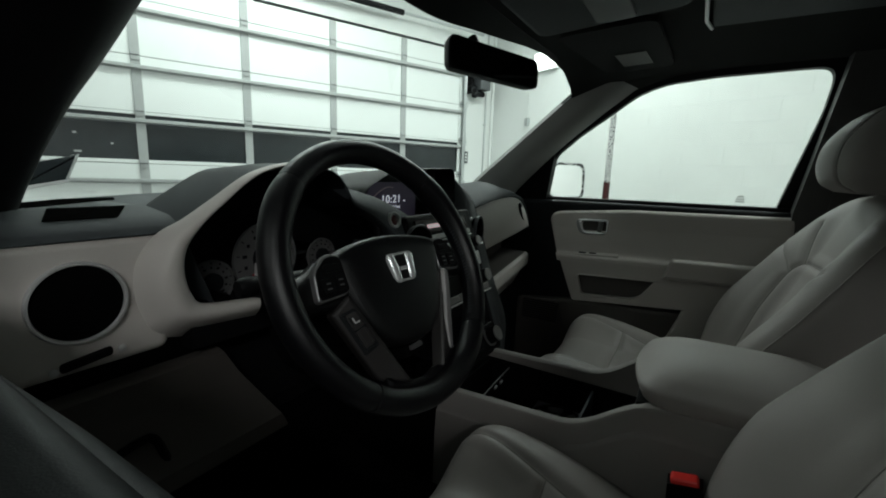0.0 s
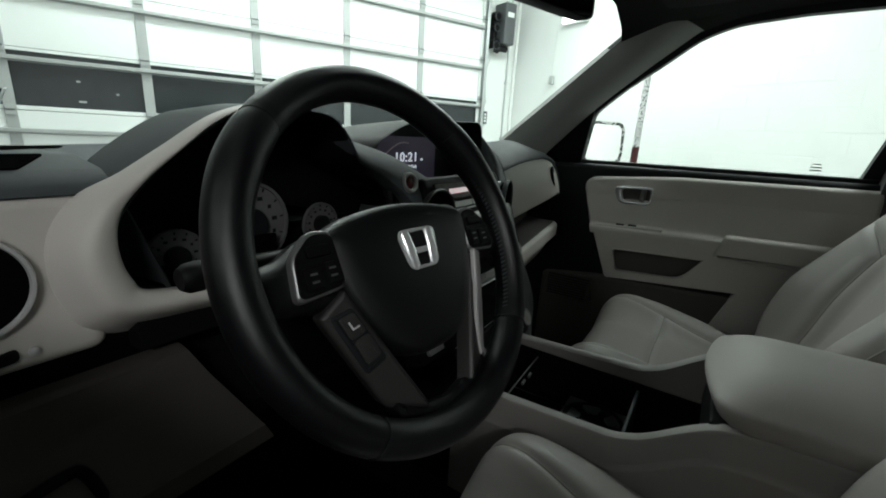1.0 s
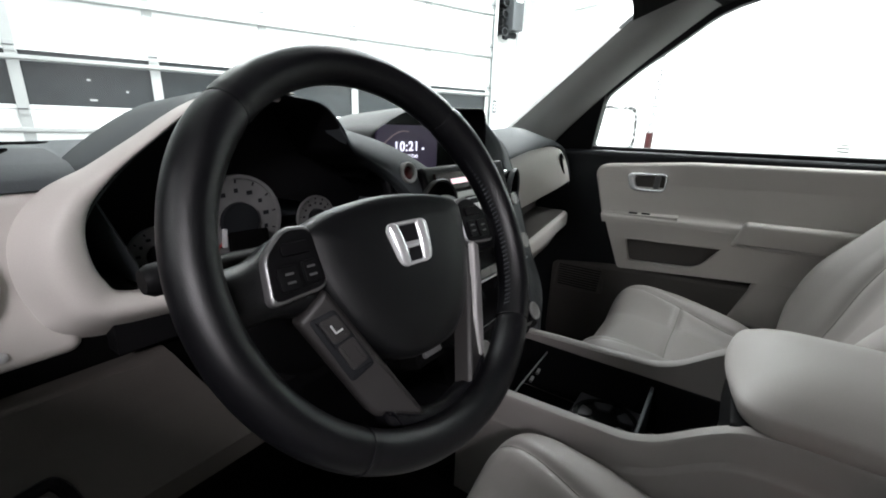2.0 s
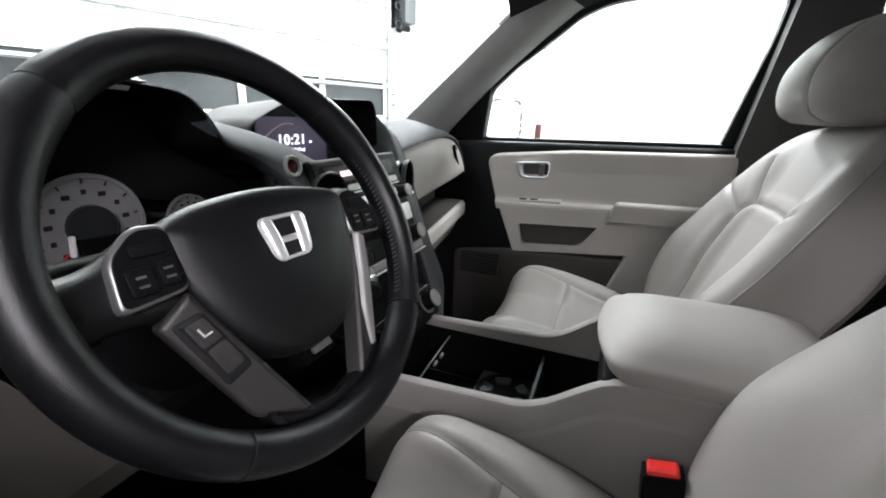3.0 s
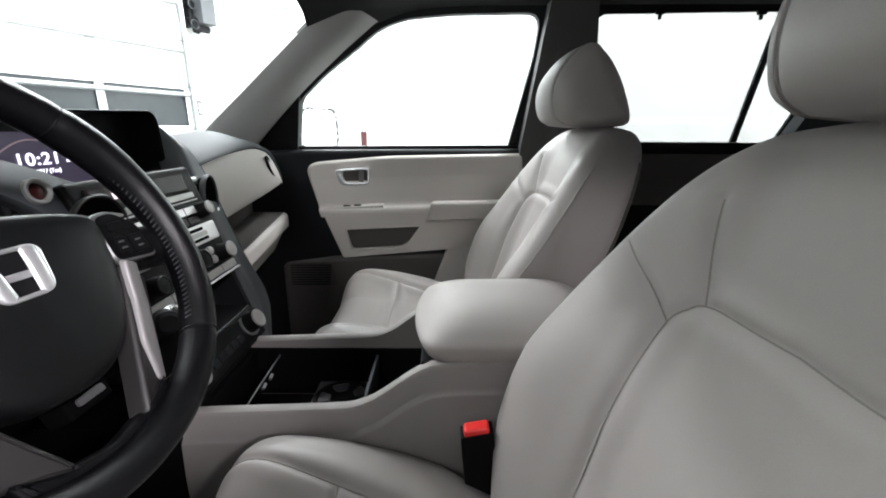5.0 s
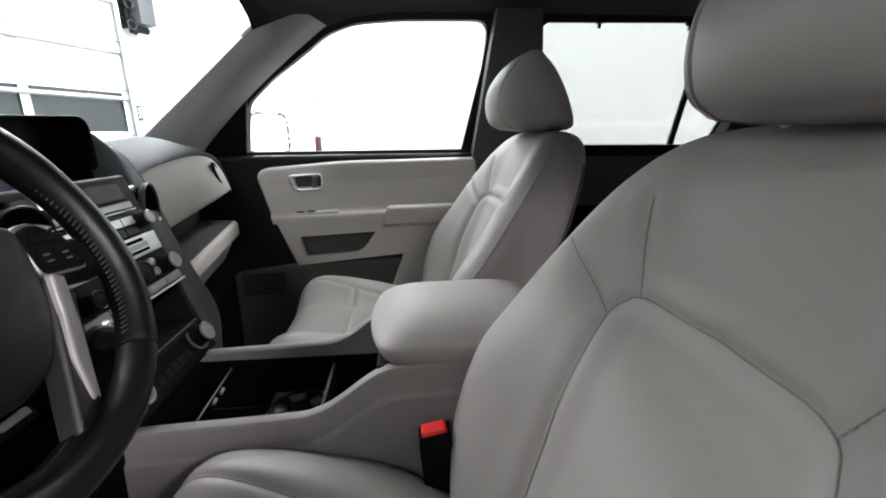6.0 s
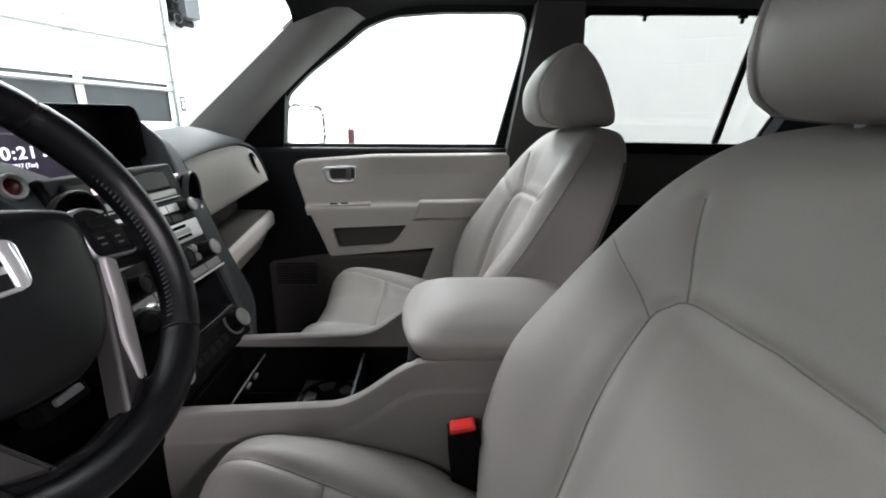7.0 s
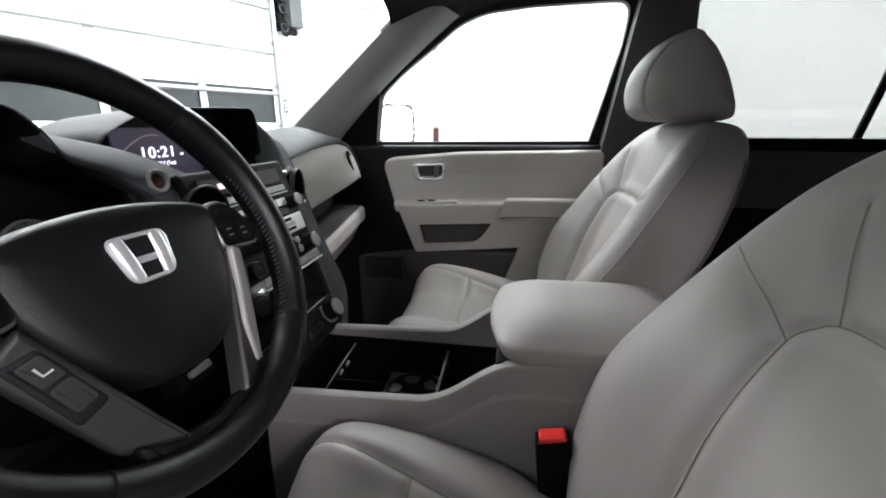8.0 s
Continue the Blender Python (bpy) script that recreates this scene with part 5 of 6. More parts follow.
for sx in (-1, 1):
    def S(pts):
        q = [(sx * x, y) for x, y in pts]
        return q if sx > 0 else q[::-1]
    arm = rounded(S([(0.075, 0.034), (0.106, 0.026), (0.128, 0.013), (0.160, 0.010), (0.160, -0.034), (0.118, -0.030), (0.080, -0.040)]), 0.010, 4)
    sp = part("side_spoke", slab(arm, WM @ Matrix.Translation((0, 0, -0.026)), 0.022, 0.016, 7), HUB, wheel)
    pod = rounded(S([(0.083, 0.028), (0.104, 0.030), (0.124, 0.012), (0.128, -0.024), (0.082, -0.020)]), 0.008, 5)
    pd = part("switch_pod", slab(pod, WM @ Matrix.Translation((0, 0, -0.004)), 0.008, 0.0035, 4), PODSILVER, wheel, "satin silver switch pod frame")
    part("pod_face", slab([(x * 0.90 + sx * 0.0102, y * 0.88) for x, y in [(p[0], p[1]) for p in pod]], WM @ Matrix.Translation((0, 0, 0.004)), 0.0012, 0.0005), BLACK, pd)
    for (x0, x1, y0, y1) in ((0.088, 0.100, -0.014, 0.003), (0.103, 0.119, -0.016, 0.002), (0.090, 0.112, 0.008, 0.017)):
        k = part("pod_key", slab(rounded(S([(x0, y0), (x1, y0), (x1, y1), (x0, y1)]), 0.003, 3), WM @ Matrix.Translation((0, 0, 0.005)), 0.0025, 0.001), BLACK, pd)
        if y0 < 0:
            xm = (x0 + x1) / 2
            for yy in (y0 + 0.005, y0 + 0.011):
                part("key_mark", slab(S([(xm - 0.003, yy), (xm + 0.003, yy), (xm + 0.003, yy + 0.0016), (xm - 0.003, yy + 0.0016)]), WM @ Matrix.Translation((0, 0, 0.0076)), 0.0003, 0), KNOB, k, smooth=0)
    leg = rounded(S([(0.080, -0.018), (0.106, -0.036), (0.068, -0.124), (0.024, -0.142)]), [0.004, 0.006, 0.004, 0.004], 4)
    def tilt(deg, z):
        return Matrix.Translation((sx * 0.072, -0.08, z)) @ Matrix.Rotation(radians(deg), 4, Vector((-sx * 0.048, -0.102, 0)) * -sx) @ Matrix.Translation((-sx * 0.072, 0.08, 0))
    # Both spokes are satin; their dark reflection is put in as brown-grey.
    lg = part("lower_spoke", slab(leg, WM @ tilt(17, -0.020), 0.018, 0.005, 4), SPOKEGREY, wheel, "satin lower spoke, its dark reflection put in as brown-grey")
    # Only the right spoke gets a bright strip, for the window light it catches.
    if sx > 0:
        strip_ = rounded([(0.082, -0.016), (0.101, -0.022), (0.091, -0.066), (0.066, -0.131), (0.055, -0.127), (0.058, -0.088), (0.073, -0.052)], 0.004, 4)
        part("spoke_glint", slab(strip_, WM @ tilt(26, -0.004), 0.006, 0.003, 3), SPOKE, wheel, "satin silver strip for the window light on the right spoke")
    part("lower_spoke_end", slab(rounded(S([(0.030, -0.140), (0.066, -0.124), (0.060, -0.150), (0.040, -0.158)]), 0.004, 3), WM @ Matrix.Translation((0, 0, -0.019)), 0.016, 0.004), WHEEL, wheel)
TL = Matrix.Translation((-0.072, -0.08, -0.001)) @ Matrix.Rotation(radians(17), 4, Vector((0.048, -0.102, 0))) @ Matrix.Translation((0.072, 0.08, 0))
pp = part("phone_pad", slab(rounded([(-0.1035, -0.040), (-0.0825, -0.036), (-0.062, -0.086), (-0.083, -0.094)], 0.004), WM @ TL @ Matrix.Translation((0, 0, -0.003)), 0.004, 0.002), CHAR, wheel, "dark phone key pad")
part("pad_key", slab(rounded([(-0.097, -0.043), (-0.083, -0.040), (-0.0755, -0.058), (-0.0895, -0.062)], 0.003), WM @ TL @ Matrix.Translation((0, 0, 0.001)), 0.0015, 0.0006), SPOKEGREY, pp)
part("pad_key", slab(rounded([(-0.0885, -0.064), (-0.0745, -0.060), (-0.067, -0.080), (-0.081, -0.085)], 0.003), WM @ TL @ Matrix.Translation((0, 0, 0.001)), 0.0015, 0.0006), SPOKEGREY, pp)
part("phone_mark", sweep([WM @ TL @ Vector(p) for p in ((-0.089, -0.047, 0.003), (-0.0865, -0.0535, 0.003), (-0.081, -0.052, 0.003))], 0.0009, 5), MARK, pp)
bot = rounded([(-0.066, -0.122), (-0.03, -0.140), (0.0, -0.146), (0.03, -0.140), (0.066, -0.122), (0.055, -0.160), (0.0, -0.170), (-0.055, -0.160)], 0.006, 4)
part("lower_bridge", slab(bot, WM @ Matrix.Translation((0, 0, -0.016)), 0.014, 0.006, 4), WHEEL, wheel, "black leather lower bridge")
part("rim_badge", slab(rounded([(0.013, -0.106), (0.036, -0.104), (0.037, -0.111), (0.013, -0.112)], 0.002), WM @ Matrix.Translation((0, 0, -0.034)), 0.004, 0.001), KNOB, wheel, "small pale plate behind the hub")
part("plate_bracket", slab(rounded([(0.004, -0.092), (0.044, -0.090), (0.044, -0.118), (0.004, -0.120)], 0.004), WM @ Matrix.Translation((0, 0, -0.06)), 0.026, 0.004), VOID, wheel)

column = thing("steering_column", WC + Vector((0, 0.1, -0.06)), "black steering column shroud with control stalks", "steering column")
CMX = WM @ Matrix.Translation((0, -0.01, -0.04))
part("shroud", loft([[CMX @ Vector((x * s, y * s - 0.03 * f, -0.19 * f)) for x, y in [(0.055 * math.cos(2 * math.pi * j / 28), 0.06 * math.sin(2 * math.pi * j / 28)) for j in range(28)]] for f, s in ((0, 0.95), (0.1, 1.05), (0.5, 1.12), (1, 1.2))]), BLACK, column)
stalk = part("stalk", sweep([(-0.42, 0.262, 1.108), (-0.49, 0.262, 1.111), (-0.549, 0.255, 1.113)], [0.0065, 0.0065, 0.0075], 12), DARKSILVER, column, "grey turn signal stalk")
part("stalk_knob", turned([(0.008, -0.004), (0.011, 0.001), (0.0115, 0.012), (0.009, 0.020), (0.001, 0.022)], axes((-0.549, 0.255, 1.113), (0, 0, 1), (0, 1, 0)) @ Matrix.Rotation(math.pi, 4, "X"), 20), BLACK, stalk, "black stalk knob")
part("wiper_stalk", sweep([(-0.34, 0.262, 1.108), (-0.26, 0.262, 1.105), (-0.225, 0.255, 1.102)], [0.006, 0.006, 0.009], 12), BLACK, column)

lever = thing("gear_lever", (-0.13, 0.30, 0.93), "chrome and black gear lever on the dashboard", "gear lever")
part("gear_arm", sweep(smooth_line([(-0.070, 0.295, 0.935), (-0.090, 0.268, 0.958), (-0.108, 0.258, 0.974), (-0.142, 0.250, 0.979)], 4), 0.0055, 10), CHROME, lever, "chrome lever arm")
part("gear_arm", sweep(smooth_line([(-0.078, 0.292, 0.928), (-0.100, 0.266, 0.948), (-0.122, 0.256, 0.960), (-0.142, 0.250, 0.968)], 4), 0.0045, 10), CHROME, lever, "chrome lever arm")
part("gear_knob", sweep(smooth_line([(-0.138, 0.252, 0.973), (-0.152, 0.238, 0.976), (-0.168, 0.222, 0.978)], 4), [0.010] * 3 + [0.015] * 3 + [0.016] * 2 + [0.011], 14), BLACK, lever, "black lever knob")
part("gear_plate", slab(rounded([(-0.19, 0.90), (-0.12, 0.90), (-0.12, 1.0), (-0.19, 1.0)], 0.01), FACE(0.335), 0.02, 0.005), BLACK, lever)

# ---- centre console ----
console = thing("centre_console", (0, 0, 0.46), "greige centre console with open black tray", "console")
for sx in (-1, 1):
    rows = []
    for i in range(51):
        y = 0.262 - i * 0.717 / 50
        top = lerp_table([(-0.262, 0.810), (-0.245, 0.812), (-0.02, 0.822), (0.0, 0.826), (0.03, 0.840), (0.08, 0.877), (0.11, 0.893), (0.16, 0.899), (0.46, 0.900)], -y)[0]
        xo, xi = sx * 0.126, sx * 0.104
        rows.append([Vector((xo + sx * 0.014, y, 0.50)), Vector((xo + sx * 0.012, y, top - 0.10)), Vector((xo + sx * 0.0085, y, top - 0.050)), Vector((xo + sx * 0.0075, y, top - 0.046)), Vector((xo + sx * 0.0020, y, top - 0.040)), Vector((xo, y, top - 0.008)), Vector((xo - sx * 0.003, y, top - 0.002)), Vector((xo - sx * 0.008, y, top)), Vector((xi + sx * 0.004, y, top - 0.001)), Vector((xi, y, top - 0.005)), Vector((xi - sx * 0.003, y, 0.70)), Vector((xi, y, 0.50))])
    part("side_wall", loft(rows), CONS, console, "greige side wall, darkened for the shade on it")
# The console runs on in greige; black puts in the dashboard's shade.
part("console_nose", block(-0.135, 0.135, 0.2625, 0.48, 0.47, 0.790, 0.006), BLACK, console, "console front under the dashboard, its shade put in as black")
part("tray_floor", block(-0.10, 0.10, -0.10, 0.26, 0.675, 0.69, 0.003), BLACK, console, "black tray floor")
for q in ((-0.1025, -0.098, -0.10, 0.26), (0.098, 0.1025, -0.10, 0.26), (-0.0975, 0.0975, 0.245, 0.26)):
    part("tray_side", block(*q, 0.691, 0.795, 0.0008, 1), BLACK, console, "black tray side")
cup = part("cup_holder", turned([(0.055, 0.0), (0.055, 0.005), (0.050, 0.006), (0.046, 0.004), (0.044, -0.001), (0.001, -0.001)], pose(0.035, 0.062, 0.723), 40), BLACK, console, "dark cup holder ring")
for k in range(5):
    m = pose(0.035, 0.062, 0.7232) @ Matrix.Rotation(2 * math.pi * k / 5 + 0.3, 4, "Z")
    bmf = slab(rounded([(0.024, -0.009), (0.047, -0.019), (0.047, 0.019), (0.024, 0.009)], 0.004), m, 0.004, 0.0015)
    part("grip_finger", bmf, CUPGREY, cup)
part("cup_plate", block(-0.095, 0.0975, 0.007, 0.125, 0.69, 0.7175, 0.004), BLACK, console)
part("cup_surround", block(-0.024, 0.096, 0.008, 0.122, 0.7178, 0.7222, 0.0015), CUPGREY, console, "grey cup holder surround")
part("divider", block(-0.098, 0.098, 0.000, 0.006, 0.69, 0.783, 0.002), DASH, console, "grey divider")
part("tray_rail", sweep([(-0.10, 0.195, 0.775), (-0.03, 0.197, 0.778), (0.098, 0.20, 0.78)], 0.0018, 8), KNOB, console, "bright tray rail")
for k in range(2):
    part("rail_latch", sweep([(-0.02 + k * 0.03, 0.185, 0.782), (-0.005 + k * 0.03, 0.187, 0.782)], 0.003, 8), KNOB, console)
# Armrest lid: a padded cushion with a bowed front, soft top and a crease along its flank
def lid_loop(z, d, tip=0.0):
    w = 0.127 - d
    y0, y1 = -0.083 - d * 0.8 - tip, -0.388 + d
    pts = rounded([(-w, y1, 0), (-w, y0 - 0.018, 0), (-w * 0.35, y0 + 0.001, 0), (w * 0.35, y0 + 0.001, 0), (w, y0 - 0.018, 0), (w, y1, 0)], [0.055, 0.034, 0.08, 0.08, 0.034, 0.055], 8)
    return [Vector((p.x, p.y, z + 0.006 * math.sin(math.pi * min(1.0, max(0.0, (-0.09 - p.y) / 0.34))) * (z > 0.93))) for p in pts]
part("armrest_lid", loft([lid_loop(z, d, tip) for z, d, tip in ((0.893, 0.012, 0.012), (0.894, 0.006, 0.009), (0.899, 0.0030, 0.006), (0.908, 0.0014, 0.003), (0.9185, 0.0, 0.0), (0.9225, 0.0008, 0.0), (0.926, 0.0034, 0.0), (0.9295, 0.0080, 0.001), (0.9345, 0.0165, 0.002), (0.9405, 0.029, 0.003), (0.9455, 0.043, 0.004), (0.949, 0.058, 0.005), (0.9515, 0.080, 0.006), (0.9525, 0.105, 0.006))]), SEAT, console, "padded grey leather armrest lid", smooth=60)
part("lid_base", block(-0.112, 0.112, -0.46, -0.095, 0.80, 0.892, 0.005), BLACK, console)

# ---- front seats ----
def table(rows_):
    return lambda v: lerp_table(rows_, v)


BACK_T = table([(0.66, -0.225, -0.190, -0.33, 0.130), (0.72, -0.250, -0.190, -0.35, 0.165), (0.78, -0.274, -0.194, -0.367, 0.208), (0.84, -0.297, -0.204, -0.385, 0.247), (0.93, -0.330, -0.238, -0.42, 0.270), (1.0, -0.356, -0.285, -0.455, 0.267), (1.09, -0.392, -0.345, -0.492, 0.243), (1.15, -0.414, -0.387, -0.512, 0.220), (1.182, -0.428, -0.414, -0.520, 0.200), (1.203, -0.440, -0.434, -0.522, 0.176), (1.217, -0.452, -0.452, -0.518, 0.148), (1.224, -0.468, -0.468, -0.508, 0.112)])


EDGE, ROLL = 0.85, 0.052     # where the bolster turns into the side panel, and how far it rolls back


def back_front(x, z):
    yi, yb, yk, w = BACK_T(z)
    r = abs(x)
    if r > EDGE * w:
        a_ = math.asin(min(0.999, (r - EDGE * w) / ((1 - EDGE) * w)))
        return yb - min(ROLL, (yb - yk) * 0.45) * (1 - math.cos(a_))
    t = min(1.0, max(0.0, (r - 0.075) / max(0.02, EDGE * w - 0.075)))
    return yi + (yb - yi) * t * t * (3 - 2 * t)


BACK_SEAMS = []
for sx in (-1, 1):
    BACK_SEAMS.append(smooth_line([(sx * 0.098, 0.70, 0), (sx * 0.113, 0.80, 0), (sx * 0.121, 0.86, 0), (sx * 0.128, 0.92, 0), (sx * 0.130, 0.98, 0), (sx * 0.127, 1.030, 0), (sx * 0.117, 1.048, 0), (sx * 0.100, 1.058, 0), (sx * 0.04, 1.060, 0), (0, 1.062, 0)], 7))
    BACK_SEAMS.append(smooth_line([(sx * 0.127, 1.030, 0), (sx * 0.160, 1.060, 0), (sx * 0.200, 1.086, 0), (sx * 0.232, 1.098, 0)], 7))
    BACK_SEAMS.append(smooth_line([(sx * 0.104, 1.058, 0), (sx * 0.114, 1.08, 0), (sx * 0.125, 1.105, 0), (sx * 0.143, 1.154, 0)], 7))


def seam_depth(x, z, seams, wide=0.0052, deep=0.0042):
    best = 1.0
    for line, lo_, hi_ in seams:
        if lo_.x - 0.03 < x < hi_.x + 0.03 and lo_.y - 0.03 < z < hi_.y + 0.03:
            for p in line:
                d = (p.x - x) ** 2 + (p.y - z) ** 2
                best = min(best, d)
    d = math.sqrt(best)
    return -0.85 * deep * math.exp(-((d / wide) ** 2)) + 0.0022 * math.exp(-(((d - 0.016) / 0.012) ** 2))


def boxed(lines):
    return [(ln, Vector((min(p.x for p in ln), min(p.y for p in ln))), Vector((max(p.x for p in ln), max(p.y for p in ln)))) for ln in [finer(s_) for s_ in lines]]


def finer(ln, step=0.0025):
    out = []
    for a, c in zip(ln, ln[1:]):
        k = max(1, int((c - a).length / step))
        out += [a.lerp(c, i / k) for i in range(k)]
    return out + [ln[-1]]


def backrest_mesh(seam_lines):
    seams = boxed(seam_lines)
    loops = []
    zs = [0.66 + (1.224 - 0.66) * i / 150 for i in range(151)]
    for z in zs:
        yi, yb, yk, w = BACK_T(z)
        inner = [-EDGE * w + 2 * EDGE * w * i / 110 for i in range(111)]
        roll = min(ROLL, (yb - yk) * 0.45)
        right = [(EDGE * w + (1 - EDGE) * w * math.sin(a), yb - roll * (1 - math.cos(a))) for a in [math.pi / 2 * i / 9 for i in range(1, 10)]]
        half = min(0.03, (yb - yk) * 0.3)
        back = [(w - 0.03 * (1 - math.cos(a)), yk + half - half * math.sin(a)) for a in [math.pi / 2 * i / 6 for i in range(7)]]
        rest = right + back
        sec = [(x, back_front(x, z) + seam_depth(x, z, seams)) for x in inner]
        sec = sec + rest + [(-x, y) for x, y in reversed(rest)]
        loops.append([Vector((x, y, z)) for x, y in sec])
    last = loops[-1]
    mid = sum(last, Vector()) / len(last)
    loops.append([mid + (p - mid) * 0.7 + Vector((0, 0, 0.003)) for p in last])
    loops.append([mid + (p - mid) * 0.2 + Vector((0, 0, 0.004)) for p in last])
    return loft(loops)


CUSH_T = table([(-0.30, 0.700, 0.705, 0.185), (-0.20, 0.722, 0.736, 0.212), (-0.12, 0.732, 0.766, 0.240), (0.0, 0.748, 0.792, 0.255), (0.07, 0.757, 0.802, 0.256), (0.11, 0.759, 0.803, 0.254), (0.14, 0.752, 0.793, 0.250), (0.16, 0.737, 0.773, 0.244), (0.172, 0.715, 0.743, 0.238), (0.178, 0.685, 0.705, 0.232)])
CUSH_SEAMS = []
for sx in (-1, 1):
    CUSH_SEAMS.append(smooth_line([(sx * 0.118, -0.28, 0), (sx * 0.136, -0.1, 0), (sx * 0.156, 0.005, 0), (sx * 0.174, 0.085, 0), (sx * 0.186, 0.145, 0), (sx * 0.190, 0.172, 0)], 7))
CUSH_SEAMS.append(smooth_line([(-0.156, 0.005, 0), (0, 0.010, 0), (0.156, 0.005, 0)], 7))


def cush_top(x, y):
    zi, zb, w = CUSH_T(y)
    t = min(1.0, max(0.0, (abs(x) - 0.08) / (0.74 * w - 0.08)))
    return zi + (zb - zi) * t * t * (3 - 2 * t)


def cushion_mesh():
    seams = boxed(CUSH_SEAMS)
    loops = []
    ys = [-0.30 + 0.478 * i / 130 for i in range(131)]
    for y in ys:
        zi, zb, w = CUSH_T(y)
        inner = [-0.78 * w + 1.56 * w * i / 100 for i in range(101)]
        right = [(0.78 * w + 0.22 * w * math.sin(a), zb - 0.055 * (1 - math.cos(a))) for a in [math.pi / 2 * i / 9 for i in range(1, 10)]]
        rest = right + [(w, 0.70), (w * 0.98, 0.64)]
        sec = [(x, cush_top(x, y) + seam_depth(x, y, seams)) for x in inner] + rest + [(-x, z) for x, z in reversed(rest)]
        loops.append([Vector((x, y, min(z, zb + 0.01))) for x, z in sec])
    last = loops[-1]
    loops.append([Vector((p.x, p.y - 0.004, min(p.z, 0.66))) for p in last])
    return loft(loops)


HEAD = [(-0.385, 1.229), (-0.357, 1.247), (-0.346, 1.285), (-0.354, 1.327), (-0.382, 1.366), (-0.412, 1.390), (-0.433, 1.394), (-0.450, 1.382), (-0.470, 1.361), (-0.494, 1.322), (-0.514, 1.276), (-0.523, 1.242), (-0.513, 1.228), (-0.45, 1.225)]


HEAD_HALF = 0.124


def head_point(u, p):
    """A point of the headrest: how far out (-1 to 1) and a point of its profile."""
    a = abs(u)
    s = max(0.12, (1 - a**9) ** 0.25 if a < 1 else 0.0)
    y = p.y - 0.030 * a * a * max(0.0, (p.y + 0.45) / 0.10)
    return Vector((HEAD_HALF * u, -0.45 + (y + 0.45) * s, 1.305 + (p.z - 1.305) * (s - 0.03 * a * a)))


def headrest_mesh():
    prof = smooth_line([(0, y, z) for y, z in HEAD + HEAD[:1]], 6)[:-1]
    us = [-1 + 2 * i / 70 for i in range(71)]
    loops = []
    for u in us:
        pinch = 0.004 * math.exp(-(((abs(u) - 0.62) / 0.03) ** 2))
        loop = [head_point(u, p) for p in prof]
        mid = Vector((HEAD_HALF * u, -0.445, 1.305))
        loops.append([p + (mid - p).normalized() * pinch for p in loop])
    return loft(loops)


def seat(cx, label, head_back=0.0, shift=0.0):
    s = thing("bucket_seat", (cx, -0.1, 0.46), label, "seat", "front seats")
    T = Matrix.Translation((cx, 0, 0))
    def add(name, bm, mat, par, lab="", smooth=60):
        bm.transform(T)
        return part(name, bm, mat, par, lab, smooth)
    seam_lines = [[p + Vector((shift, 0, 0)) for p in ln] for ln in BACK_SEAMS]
    b = add("backrest", backrest_mesh(seam_lines), SEAT, s, "grey leather backrest with sewn panels")
    for ln in seam_lines:
        add("seam", sweep([Vector((p.x, back_front(p.x, p.y) - 0.0027, p.y)) for p in ln], 0.0010, 6, up=(0, 1, 0.1)), SEAM, b)
    c = add("cushion", cushion_mesh(), SEAT, s, "grey leather seat cushion with sewn panels")
    for ln in CUSH_SEAMS:
        add("seam", sweep([Vector((p.x, p.y, cush_top(p.x, p.y) - 0.0029)) for p in ln], 0.0010, 6), SEAM, c)
    hb = headrest_mesh()
    hb.transform(Matrix.Translation((0, -head_back, 0)))
    h = add("headrest", hb, SEAT, s, "grey leather headrest")
    prof = smooth_line([(0, y, z) for y, z in HEAD + HEAD[:1]], 6)[:-1]
    for sx in (-1, 1):
        add("piping", sweep([head_point(sx * 0.64, p) - Vector((0, head_back, 0)) for p in prof], 0.0009, 6, closed=True, up=(1, 0, 0)), SEAT, h)
        add("post", sweep([(sx * 0.06, -0.475, 1.20), (sx * 0.06, -0.47, 1.24)], 0.006, 10), CHROME, s, "chrome headrest post")
        # welt along the front edge of each bolster
        pts = []
        for i in range(40):
            z = 0.74 + 0.455 * i / 39
            yi, yb, yk, w = BACK_T(z)
            roll = min(ROLL, (yb - yk) * 0.45)
            a_ = radians(62)
            pts.append(Vector((sx * (EDGE * w + (1 - EDGE) * w * math.sin(a_)), yb - roll * (1 - math.cos(a_)) + 0.001, z)))
        add("welt", sweep(pts, 0.0016, 6, up=(0, 1, 0)), SEAT, b)
    shell_rows = []
    for z in [0.70 + 0.46 * i / 12 for i in range(13)]:
        yi, yb, yk, w = BACK_T(z)
        shell_rows.append([Vector((x * w, yk - 0.012 + 0.02 * abs(x) ** 4, z)) for x in [-0.99 + 1.98 * i / 16 for i in range(17)]] + [Vector((x * w, yk + 0.025, z)) for x in [0.95 - 1.9 * i / 16 for i in range(17)]])
    add("back_shell", loft(shell_rows), LOWTRIM, s, "dark plastic seat back")
    add("seat_base", joined(block(-0.22, 0.22, -0.28, 0.13, 0.52, 0.66, 0.02), block(-0.20, -0.15, -0.32, 0.16, 0.46, 0.53, 0.005), block(0.15, 0.20, -0.32, 0.16, 0.46, 0.53, 0.005)), BLACK, s, "black seat base on rails")
    return s


